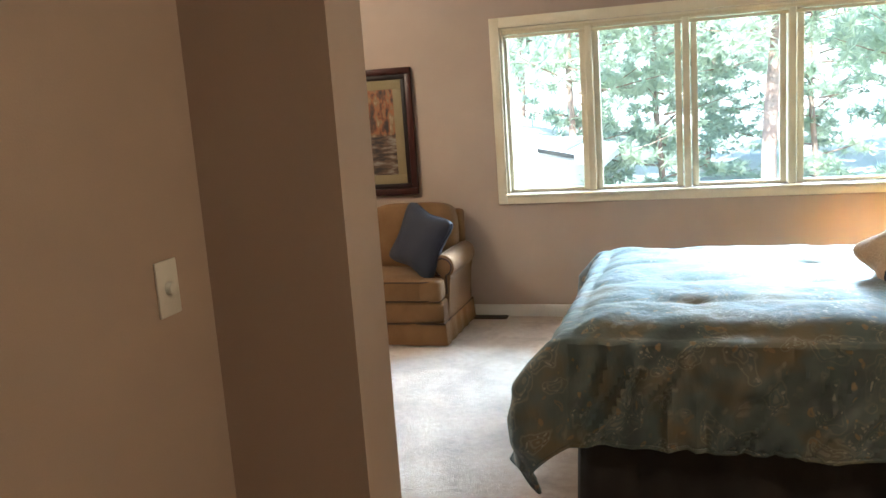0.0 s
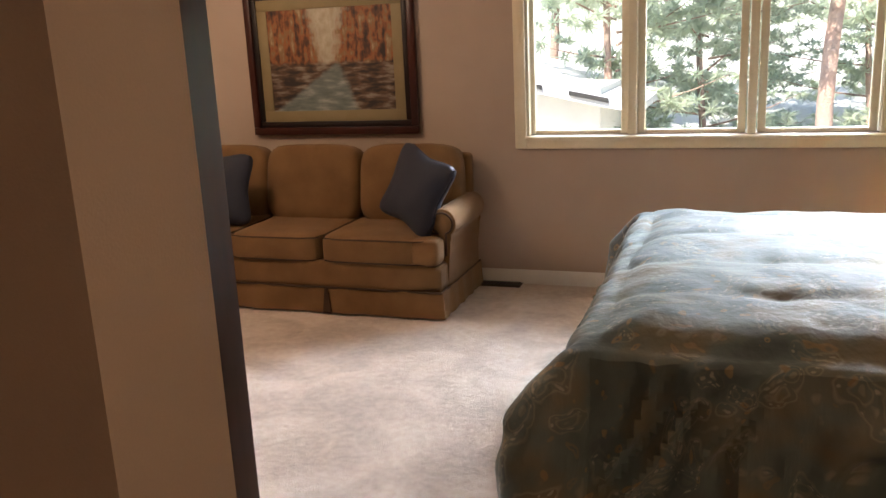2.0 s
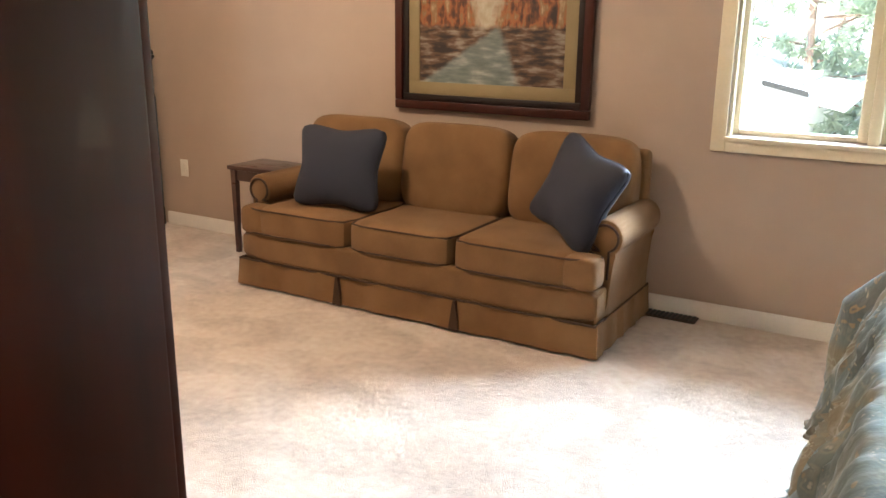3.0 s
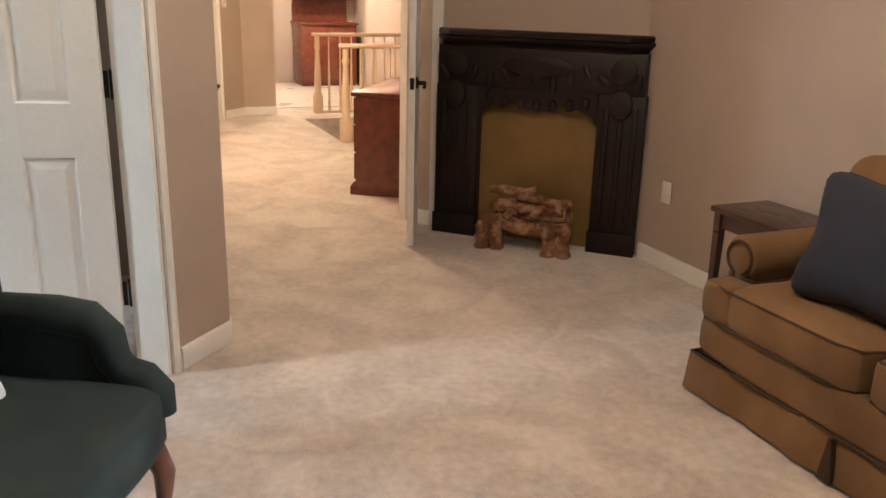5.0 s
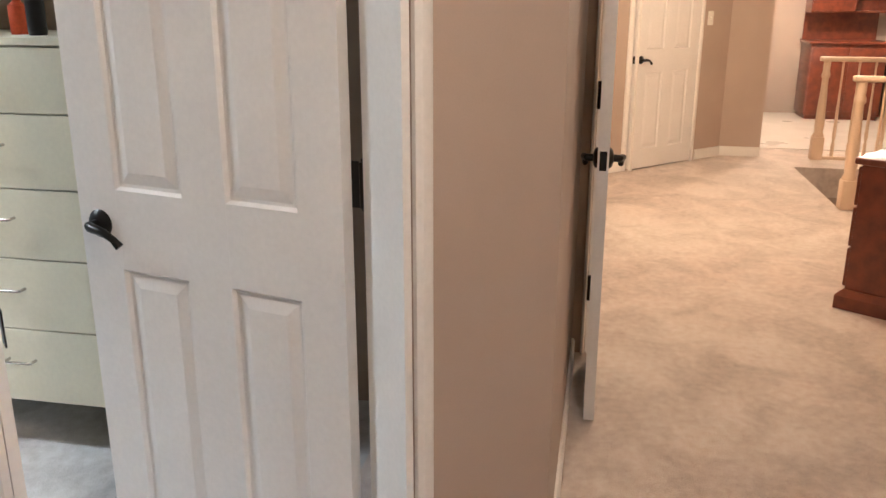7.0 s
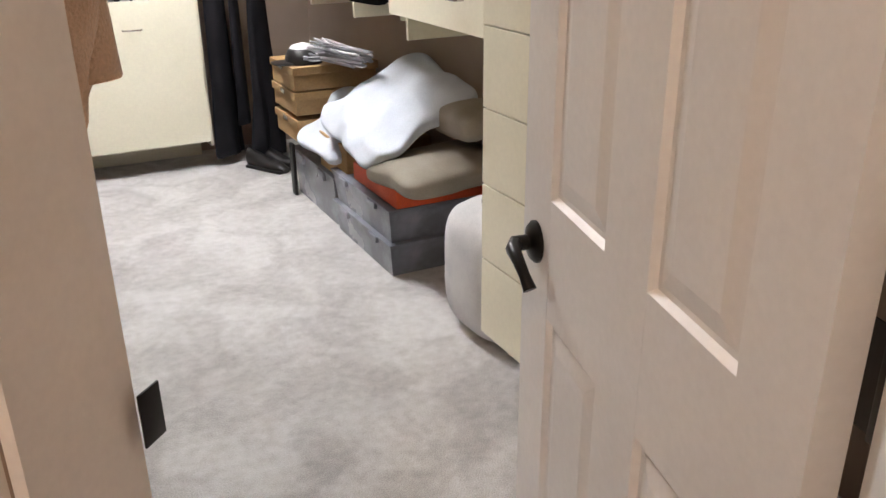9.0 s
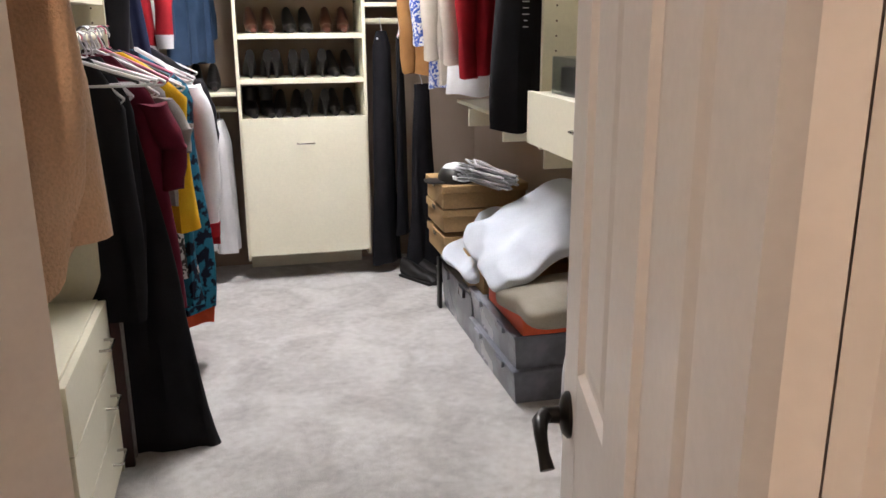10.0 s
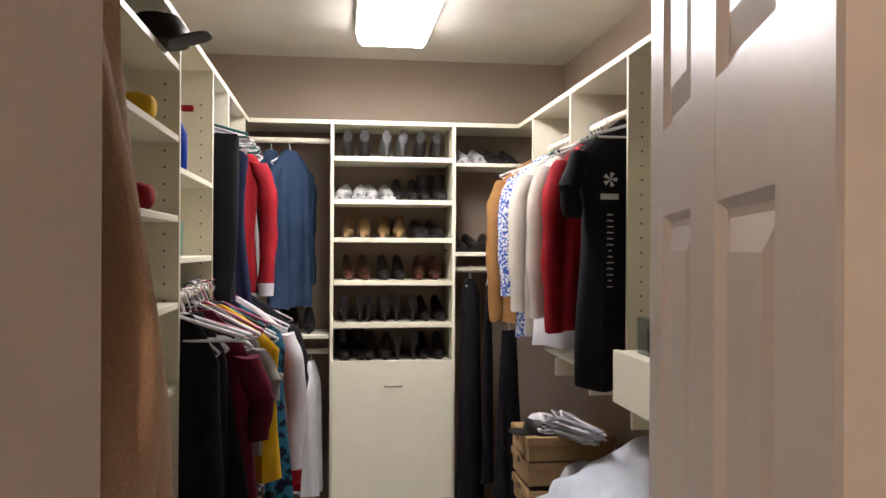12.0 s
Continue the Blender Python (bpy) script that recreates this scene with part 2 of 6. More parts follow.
def paisley_material():
    m = bpy.data.materials.new("paisley_satin")
    m.use_nodes = True
    nt = m.node_tree
    b = nt.nodes["Principled BSDF"]
    tc = nt.nodes.new("ShaderNodeTexCoord")

    def node(kind, **values):
        n = nt.nodes.new(kind)
        for key, value in values.items():
            n.inputs[key].default_value = value
        return n

    def ramp(source, stops):
        n = nt.nodes.new("ShaderNodeValToRGB")
        e = n.color_ramp.elements
        e[0].position, e[0].color = stops[0][0], (*stops[0][1], 1)
        e[1].position, e[1].color = stops[-1][0], (*stops[-1][1], 1)
        for at, c in stops[1:-1]:
            q = e.new(at)
            q.color = (*c, 1)
        nt.links.new(source, n.inputs[0])
        return n.outputs[0]

    def blend(fac, a, c, kind='MIX'):
        n = nt.nodes.new("ShaderNodeMixRGB")
        n.blend_type = kind
        nt.links.new(fac, n.inputs[0])
        nt.links.new(a, n.inputs[1])
        n.inputs[2].default_value = (*c, 1)
        return n.outputs[0]

    black, white = (0, 0, 0), (1, 1, 1)
    warp = node("ShaderNodeTexNoise", Scale=4.2, Detail=3)
    nt.links.new(tc.outputs["Object"], warp.inputs["Vector"])
    bent = nt.nodes.new("ShaderNodeMixRGB")
    bent.blend_type = 'ADD'
    bent.inputs[0].default_value = .38
    nt.links.new(tc.outputs["Object"], bent.inputs[1])
    nt.links.new(warp.outputs["Color"], bent.inputs[2])
    # large teardrops with nested outlines, a ring of beads, and small blossoms between them
    cell = node("ShaderNodeTexVoronoi", Scale=9.5)
    nt.links.new(bent.outputs[0], cell.inputs["Vector"])
    rings = ramp(cell.outputs["Distance"], [(.10, white), (.14, black), (.22, black), (.26, white), (.30, black), (.40, black), (.44, white), (.50, black)])
    beads = node("ShaderNodeTexVoronoi", Scale=48)
    nt.links.new(bent.outputs[0], beads.inputs["Vector"])
    dots = ramp(beads.outputs["Distance"], [(.25, white), (.42, black)])
    band = ramp(cell.outputs["Distance"], [(.28, black), (.32, white), (.39, white), (.43, black)])
    beaded = nt.nodes.new("ShaderNodeMixRGB")
    beaded.blend_type = 'MULTIPLY'
    beaded.inputs[0].default_value = 1
    nt.links.new(dots, beaded.inputs[1])
    nt.links.new(band, beaded.inputs[2])
    bloom = node("ShaderNodeTexVoronoi", Scale=19)
    nt.links.new(bent.outputs[0], bloom.inputs["Vector"])
    petals = ramp(bloom.outputs["Distance"], [(.06, black), (.12, white), (.22, white), (.28, black)])
    soft = node("ShaderNodeTexNoise", Scale=4.5, Detail=3)
    nt.links.new(tc.outputs["Object"], soft.inputs["Vector"])
    col = ramp(soft.outputs["Fac"], [(.36, (.080, .102, .104)), (.5, (.118, .150, .146)), (.64, (.165, .140, .088))])
    some = ramp(bloom.outputs["Color"], [(.45, black), (.55, white)])
    few = nt.nodes.new("ShaderNodeMixRGB")
    few.blend_type = 'MULTIPLY'
    few.inputs[0].default_value = 1
    nt.links.new(petals, few.inputs[1])
    nt.links.new(some, few.inputs[2])
    col = blend(few.outputs[0], col, (.25, .19, .11))
    fade = ramp(soft.outputs["Fac"], [(.40, (.15, .15, .15)), (.56, (.85, .85, .85))])
    worn = nt.nodes.new("ShaderNodeMixRGB")
    worn.blend_type = 'MULTIPLY'
    worn.inputs[0].default_value = 1
    nt.links.new(rings, worn.inputs[1])
    nt.links.new(fade, worn.inputs[2])
    col = blend(worn.outputs[0], col, (.25, .245, .195))
    col = blend(beaded.outputs[0], col, (.31, .305, .25))
    nt.links.new(col, b.inputs["Base Color"])
    b.inputs["Roughness"].default_value = .52
    b.inputs["Specular IOR Level"].default_value = .45
    b.inputs["Sheen Weight"].default_value = .25
    b.inputs["Sheen Tint"].default_value = (.72, .9, 1, 1)
    b.inputs["Sheen Roughness"].default_value = .4
    crease = node("ShaderNodeTexNoise", Scale=1, Detail=4)
    upright = nt.nodes.new("ShaderNodeMapping")
    upright.inputs["Scale"].default_value = (17, 15, 6)
    nt.links.new(tc.outputs["Object"], upright.inputs[0])
    nt.links.new(upright.outputs[0], crease.inputs["Vector"])
    bp = nt.nodes.new("ShaderNodeBump")
    bp.inputs["Strength"].default_value, bp.inputs["Distance"].default_value = .45, .018
    nt.links.new(crease.outputs["Fac"], bp.inputs["Height"])
    nt.links.new(bp.outputs[0], b.inputs["Normal"])
    return m


paisley = paisley_material()


def painting_material():
    """Autumn trees on both banks of a pale stream that winds down from a bright gap."""
    m = bpy.data.materials.new("autumn_river_painting")
    m.use_nodes = True
    nt = m.node_tree
    b = nt.nodes["Principled BSDF"]
    tc = nt.nodes.new("ShaderNodeTexCoord")
    sep = nt.nodes.new("ShaderNodeSeparateXYZ")
    nt.links.new(tc.outputs["Object"], sep.inputs[0])

    def noise_of(scale, detail=4):
        mp = nt.nodes.new("ShaderNodeMapping")
        mp.inputs["Scale"].default_value = scale
        nt.links.new(tc.outputs["Object"], mp.inputs[0])
        n = nt.nodes.new("ShaderNodeTexNoise")
        n.inputs["Scale"].default_value, n.inputs["Detail"].default_value = 1, detail
        nt.links.new(mp.outputs[0], n.inputs["Vector"])
        return n.outputs["Fac"]

    def sums(kind, a, c):
        n = nt.nodes.new("ShaderNodeMath")
        n.operation = kind
        for k, q in enumerate((a, c)):
            if isinstance(q, (int, float)):
                n.inputs[k].default_value = q
            else:
                nt.links.new(q, n.inputs[k])
        return n.outputs[0]

    def colours(source, stops):
        n = nt.nodes.new("ShaderNodeValToRGB")
        e = n.color_ramp.elements
        e[0].position, e[0].color = stops[0][0], (*stops[0][1], 1)
        e[1].position, e[1].color = stops[-1][0], (*stops[-1][1], 1)
        for at, c in stops[1:-1]:
            q = e.new(at)
            q.color = (*c, 1)
        nt.links.new(source, n.inputs[0])
        return n.outputs[0]

    def mix(fac, a, c):
        n = nt.nodes.new("ShaderNodeMixRGB")
        nt.links.new(fac, n.inputs[0])
        nt.links.new(a, n.inputs[1])
        nt.links.new(c, n.inputs[2])
        return n.outputs[0]

    x, z = sep.outputs["X"], sep.outputs["Z"]
    daub, streak, flat = noise_of((22, 1, 16)), noise_of((30, 1, 5)), noise_of((9, 1, 34))
    trees = colours(sums('ADD', sums('MULTIPLY', daub, .5), sums('MULTIPLY', streak, .5)),
                    [(.38, (.025, .012, .008)), (.46, (.12, .040, .014)), (.51, (.27, .095, .028)), (.57, (.20, .12, .05)), (.66, (.36, .27, .16))])
    sky_ = colours(daub, [(.35, (.34, .29, .20)), (.65, (.46, .42, .34))])
    # the gap between the trees widens upwards
    gap = sums('SUBTRACT', sums('ADD', sums('ABSOLUTE', sums('ADD', x, .02), 0), sums('MULTIPLY', daub, .22)), sums('ADD', sums('MULTIPLY', z, .22), .135))
    gap_fac = colours(gap, [(.0, (0, 0, 0)), (.05, (1, 1, 1))])
    upper = mix(gap_fac, sky_, trees)
    bank = colours(flat, [(.38, (.02, .012, .010)), (.52, (.10, .055, .03)), (.66, (.24, .21, .17))])
    water = colours(flat, [(.30, (.09, .11, .11)), (.55, (.17, .20, .19)), (.72, (.32, .34, .31))])
    # the stream, broad in the foreground on the left
    off = sums('SUBTRACT', sums('ABSOLUTE', sums('ADD', x, sums('MULTIPLY', sums('ADD', z, .10), -.55)), 0), sums('MULTIPLY', sums('ADD', z, .02), -.95))
    stream_fac = colours(sums('ADD', off, sums('MULTIPLY', daub, .06)), [(.02, (0, 0, 0)), (.06, (1, 1, 1))])
    lower = mix(stream_fac, water, bank)
    line = colours(sums('ADD', z, sums('MULTIPLY', daub, .05)), [(.0, (0, 0, 0)), (.02, (1, 1, 1))])
    nt.links.new(mix(line, lower, upper), b.inputs["Base Color"])
    b.inputs["Roughness"].default_value = .5
    bp = nt.nodes.new("ShaderNodeBump")
    bp.inputs["Strength"].default_value, bp.inputs["Distance"].default_value = .3, .002
    nt.links.new(daub, bp.inputs["Height"])
    nt.links.new(bp.outputs[0], b.inputs["Normal"])
    return m


painting_mat = painting_material()


def clear_material(name, color, alpha_rough=0.0):
    m = bpy.data.materials.new(name)
    m.use_nodes = True
    b = m.node_tree.nodes["Principled BSDF"]
    b.inputs["Base Color"].default_value = (*color, 1)
    b.inputs["Transmission Weight"].default_value = 1
    b.inputs["Roughness"].default_value = alpha_rough
    b.inputs["IOR"].default_value = 1.02 if not alpha_rough else 1.3
    return m


glass = clear_material("window_glass", (.97, .99, .98))
clear_plastic = clear_material("clear_plastic", (.7, .75, .8), .12)


# ---- building helpers ----
WM = {}
ID = Matrix.Identity(4)


def finish(ob, bm, mat, smooth=True):
    me = ob.data
    bmesh.ops.recalc_face_normals(bm, faces=bm.faces)
    bm.to_mesh(me)
    bm.free()
    me.materials.append(mat)
    if smooth:
        me.polygons.foreach_set("use_smooth", [True] * len(me.polygons))
        me.set_sharp_from_angle(angle=radians(38))


def thing(name, label, category, x=0, y=0, z=0, rz=0, group="", m=None):
    e = new(name)
    e.empty_display_size = .1
    e.matrix_basis = m if m is not None else pose(x, y, z, 0, 0, rz)
    WM[e] = e.matrix_basis.copy()
    return tagged(e, label, category, group)


def part(name, bm, mat, parent, label=""):
    ob = new(name, bpy.data.meshes.new(name))
    finish(ob, bm, mat)
    ob.parent = parent
    if label:
        tagged(ob, label)
    return ob


def solid(name, bm, mat, label="", category="", kind="", m=None, group=""):
    ob = new(name, bpy.data.meshes.new(name))
    finish(ob, bm, mat)
    if m is not None:
        ob.matrix_basis = m
    WM[ob] = ob.matrix_basis.copy()
    return tagged(ob, label, category, group, kind)


def B():
    return bmesh.new()


def box(bm, x0, x1, y0, y1, z0, z1, bev=0.0, seg=2):
    vs = [bm.verts.new((x, y, z)) for x in (x0, x1) for y in (y0, y1) for z in (z0, z1)]
    fs = [bm.faces.new([vs[i] for i in f]) for f in
          ((0, 1, 3, 2), (4, 6, 7, 5), (0, 4, 5, 1), (2, 3, 7, 6), (0, 2, 6, 4), (1, 5, 7, 3))]
    if bev:
        es = list({e for f in fs for e in f.edges})
        bmesh.ops.bevel(bm, geom=es, offset=bev, segments=seg, affect='EDGES', profile=.5)
    return bm


def one_box(x0, x1, y0, y1, z0, z1, bev=0.0, seg=2):
    return box(B(), x0, x1, y0, y1, z0, z1, bev, seg)


def ring_loft(bm, rings, close=True, caps=True):
    rows = [[bm.verts.new(p) for p in r] for r in rings]
    n = len(rows[0])
    for a, b in zip(rows, rows[1:]):
        for i in range(n if close else n - 1):
            j = (i + 1) % n
            bm.faces.new((a[i], a[j], b[j], b[i]))
    if caps and close:
        bm.faces.new(rows[0][::-1])
        bm.faces.new(rows[-1])
    return bm


def tube(bm, pts, r, n=8):
    pts = [Vector(p) for p in pts]
    rings = []
    side = None
    for i, p in enumerate(pts):
        d = (pts[min(i + 1, len(pts) - 1)] - pts[max(i - 1, 0)]).normalized()
        if side is None:
            side = d.orthogonal().normalized()
        side = (side - d * side.dot(d)).normalized()
        up = d.cross(side)
        rad = r[i] if isinstance(r, (list, tuple)) else r
        rings.append([p + side * rad * math.cos(2 * math.pi * k / n) + up * rad * math.sin(2 * math.pi * k / n) for k in range(n)])
    return ring_loft(bm, rings)


def lathe(bm, profile, n=20, cx=0, cy=0):
    return ring_loft(bm, [[(cx + r * math.cos(2 * math.pi * k / n), cy + r * math.sin(2 * math.pi * k / n), z) for k in range(n)]
                          for r, z in profile])


def prism(bm, outline, y0, y1, bev=0.0):
    """An outline in x, z, carried from y0 to y1."""
    a = [bm.verts.new((x, y0, z)) for x, z in outline]
    b = [bm.verts.new((x, y1, z)) for x, z in outline]
    n = len(a)
    fs = [bm.faces.new(a[::-1]), bm.faces.new(b)]
    fs += [bm.faces.new((a[i], a[(i + 1) % n], b[(i + 1) % n], b[i])) for i in range(n)]
    if bev:
        bmesh.ops.bevel(bm, geom=list({e for f in fs for e in f.edges}), offset=bev, segments=2, affect='EDGES', profile=.5)
    return bm


def cushion(bm, sx, sy, sz, p=6.0, m=None, pinch=0.0, n=9, wrinkle=0.0, seed=0.0):
    """A rounded, stuffed block of half sizes sx, sy, sz. pinch: how far the thickness (z) falls to the rim, as in a throw pillow."""
    tmp = bmesh.new()
    bmesh.ops.create_cube(tmp, size=2)
    bmesh.ops.subdivide_edges(tmp, edges=tmp.edges[:], cuts=n, use_grid_fill=True)
    for v in tmp.verts:
        x, y, z = v.co
        k = (abs(x) ** p + abs(y) ** p + abs(z) ** p) ** (1 / p)
        x, y, z = x / k, y / k, z / k
        if pinch:
            f = (1 - abs(x) ** 2.6) * (1 - abs(y) ** 2.6)
            z = z * ((1 - pinch) + pinch * max(f, 0) ** .5)
            g = 1 + .17 * (abs(x) * abs(y)) ** 1.8 - .06 * (1 - abs(x * y))
            x, y = x * g, y * g
        if wrinkle:
            d = noise.noise(Vector((x * 2.3 + seed, y * 2.3, z * 1.3))) * wrinkle
            z += d / sz * (1 if z > 0 else -1) * .5
        v.co = (x * sx, y * sy, z * sz)
    if m is not None:
        bmesh.ops.transform(tmp, matrix=m, verts=tmp.verts[:])
    me = bpy.data.meshes.new("tmp")
    tmp.to_mesh(me)
    tmp.free()
    bm.from_mesh(me)
    bpy.data.meshes.remove(me)
    return bm


def wall(name, p0, p1, thick, z0, z1, mat, holes=()):
    """From p0 to p1 in plan, thick to its left; holes: (from, to, bottom, top) along it."""
    a, b = Vector(p0), Vector(p1)
    length = (b - a).length
    bm = B()
    cuts = sorted(holes)
    s = 0.0
    for h0, h1, hz0, hz1 in cuts:
        if h0 > s:
            box(bm, s, h0, 0, thick, z0, z1)
        if hz0 > z0:
            box(bm, h0, h1, 0, thick, z0, hz0)
        if hz1 < z1:
            box(bm, h0, h1, 0, thick, hz1, z1)
        s = h1
    if length > s:
        box(bm, s, length, 0, thick, z0, z1)
    ang = math.degrees(math.atan2(b.y - a.y, b.x - a.x))
    return solid(name, bm, mat, kind="structure", m=pose(a.x, a.y, 0, 0, 0, ang))


def baseboard(p0, p1, h=.085, t=.013):
    """Along p0 to p1, standing out to its right."""
    a, b = Vector(p0), Vector(p1)
    bm = B()
    prism(bm, [(0, 0), (t, 0), (t, h - .012), (t * .5, h), (0, h)], 0, (b - a).length)
    ang = math.degrees(math.atan2(b.y - a.y, b.x - a.x))
    return solid("baseboard", bm, trim_paint, kind="structure", m=pose(a.x, a.y, 0, 0, 0, ang - 90))


# ---- structure ----
H = 2.62
bm = B()
for x0, x1, y0, y1 in ((-13.9, -10.0, 3.4, 7.3), (-10.0, -8.58, 3.4, 5.46), (-8.58, -6.2, 3.4, 7.3), (-6.2, 2.2, 3.2, 7.3), (-2.9, 2.2, -1.4, 3.2)):
    box(bm, x0, x1, y0, y1, -.25, 0)
solid("floor", bm, carpet, kind="structure")
solid("closet_floor", one_box(-6.2, -2.9, -1.4, 3.2, -.25, 0), closet_carpet, kind="structure")
solid("ceiling", one_box(-13.9, 2.2, -1.4, 7.3, H, H + .12), ceiling_paint, kind="structure")
solid("tile_floor", one_box(-13.6, -10.9, 5.25, 7.1, 0, .006), tile_mat, kind="structure")

WX0, WX1, WZ0, WZ1 = -1.025, 1.415, .880, 2.00
wall("wall_north", (-4.80, 6.03), (2.0, 6.03), .16, 0, H, wall_paint, [(WX0 + 4.80, WX1 + 4.80, WZ0, WZ1)])
wall("wall_northwest", (-5.725, 5.104), (-4.77, 6.03), .12, 0, H, wall_paint)
wall("wall_west", (-5.78, 3.787), (-5.78, 5.15), .12, 0, H, wall_paint, [(.05, 1.315, 0, 2.05)])
wall("wall_closet_north", (-4.2605, 3.787), (-5.78, 3.787), .14, 0, H, wall_paint)
wall("wall_closet_corner", (-2.90, 2.426), (-4.2605, 3.7865), .145, 0, H, wall_paint, [(.902, 1.578, 0, 2.05)])
wall("wall_closet_side", (-2.90, 2.102), (-2.90, 2.426), .15, 0, H, wall_paint)
wall("wall_south", (-.447, 2.10), (-2.90, 2.10), .185, 0, H, wall_paint)
wall("wall_entry_side", (-.780, -1.2), (-.780, 1.915), .12, 0, H, wall_paint)
wall("wall_east", (2.0, 6.19), (2.0, -1.2), .15, 0, H, wall_paint)
wall("wall_entry_end", (2.15, -1.2), (-.862, -1.2), .15, 0, H, wall_paint)
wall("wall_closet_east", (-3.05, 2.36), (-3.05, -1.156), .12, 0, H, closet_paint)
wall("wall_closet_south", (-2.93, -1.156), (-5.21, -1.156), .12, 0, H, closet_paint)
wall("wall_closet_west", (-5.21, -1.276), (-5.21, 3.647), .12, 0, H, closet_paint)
wall("wall_hall_south", (-5.90, 3.70), (-9.20, 3.70), .12, 0, H, wall_paint)
wall("wall_hall_corner", (-9.20, 3.70), (-10.45, 4.90), .12, 0, H, wall_paint)
wall("wall_hall_pier", (-10.45, 4.90), (-10.45, 5.25), .12, 0, H, wall_paint)
wall("wall_passage_south", (-10.57, 5.25), (-13.6, 5.25), .12, 0, H, wall_paint)
wall("wall_passage_end", (-13.6, 5.13), (-13.6, 7.1), .12, 0, H, wall_paint)
wall("wall_stairwell", (-11.9, 6.75), (-5.90, 6.75), .12, -2.6, H, wall_paint)
wall("wall_passage_north", (-13.72, 7.1), (-11.78, 7.1), .12, 0, H, wall_paint)
wall("wall_passage_return", (-11.9, 7.1), (-11.9, 6.87), .12, 0, H, wall_paint)
wall("wall_hall_east", (-5.90, 7.02), (-5.90, 5.152), .001, 0, H, wall_paint)
wall("wall_northwest_outer", (-5.78, 6.9), (-5.78, 5.17), .001, 0, H, wall_paint)
solid("stairwell_bottom", one_box(-10.2, -8.4, 5.3, 6.9, -2.7, -2.6), carpet, kind="structure")
for sx in (-10.12, -8.58):
    solid("wall_stair_side", one_box(sx, sx + .12, 5.34, 6.75, -2.6, -.25), wall_paint, kind="structure")
solid("wall_stair_front", one_box(-10.0, -8.58, 5.34, 5.46, -2.6, -.25), wall_paint, kind="structure")

for p0, p1 in (((-4.68, 6.03), (2.0, 6.03)), ((-5.72, 5.11), (-5.50, 5.33)), ((-4.2605, 3.787), (-5.72, 3.787)),
               ((-4.05, 3.576), (-4.2605, 3.7865)), ((-2.90, 2.426), (-3.43, 2.956)), ((-.447, 2.10), (-.735, 2.10)),
               ((-1.94, 2.10), (-2.90, 2.10)), ((-.780, -1.2), (-.780, 1.915)), ((-5.90, 3.70), (-9.20, 3.70)),
               ((-9.20, 3.70), (-9.54, 4.025)), ((-10.20, 4.66), (-10.45, 4.90)), ((-10.45, 4.90), (-10.45, 5.25)), ((-10.57, 5.25), (-13.6, 5.25))):
    baseboard(p0, p1)


def casing(name, m, w, h, wide=.052, depth=.145, head=True, stop=True):
    """Casings on the room side and jambs; the opening runs from 0 to w along x, room side at y = 0, wall towards +y."""
    e = tagged(new(name), kind="structure")
    e.matrix_basis = m
    for side, x0, x1 in (("left", -wide, 0), ("right", w, w + wide)):
        bm = B()
        flip = side == "left"
        prof = [(0, 0), (wide, 0), (wide, -.010), (wide * .75, -.017), (wide * .3, -.019), (0, -.012)]
        ring = []
        for z in (0, h + wide):
            ring.append([((x0 + px) if flip is False else (x1 - px), py, z) for px, py in prof])
        ring_loft(bm, ring)
        part("casing", bm, trim_paint, e)
        bm = B()
        box(bm, *((0.002, .018) if flip else (w - .018, w - .002)), .002, depth - .002, 0, h)
        if stop:
            box(bm, *((.018, .030) if flip else (w - .030, w - .018)), depth - .075, depth - .045, 0, h - .02)
        part("jamb", bm, trim_paint, e)
    if head:
        part("head_casing", one_box(0, w, -.017, 0, h, h + wide), trim_paint, e)
        part("head_jamb", one_box(.018, w - .018, .002, depth - .002, h - .018, h - .002), trim_paint, e)
    return e


D = 1 / math.sqrt(2)
# closet doorway: along the wall from its bedroom face
casing("closet_doorway", pose(-2.90 - .902 * D, 2.426 + .902 * D, 0, 0, 0, 135), .676, 2.05, wide=.037, depth=.145, stop=False)
solid("casing", one_box(.195, .262, -.018, -.001, 0, 2.10, .004), trim_paint, kind="structure", m=pose(-5.78, 5.05, 0, 0, 0, 44.1))
casing("hall_doorway", pose(-5.78, 3.837, 0, 0, 0, 90), 1.262, 2.05, wide=.016, depth=.12, stop=False)
bm = B()
box(bm, -.0015, .0015, -.016, .016, -.03, .03, .001)
strike = solid("strike_plate", bm, black_metal, "small black metal strike plate let into the closet door jamb", "door hardware",
               m=pose(-3.664, 2.984, .89, 0, 0, 135))


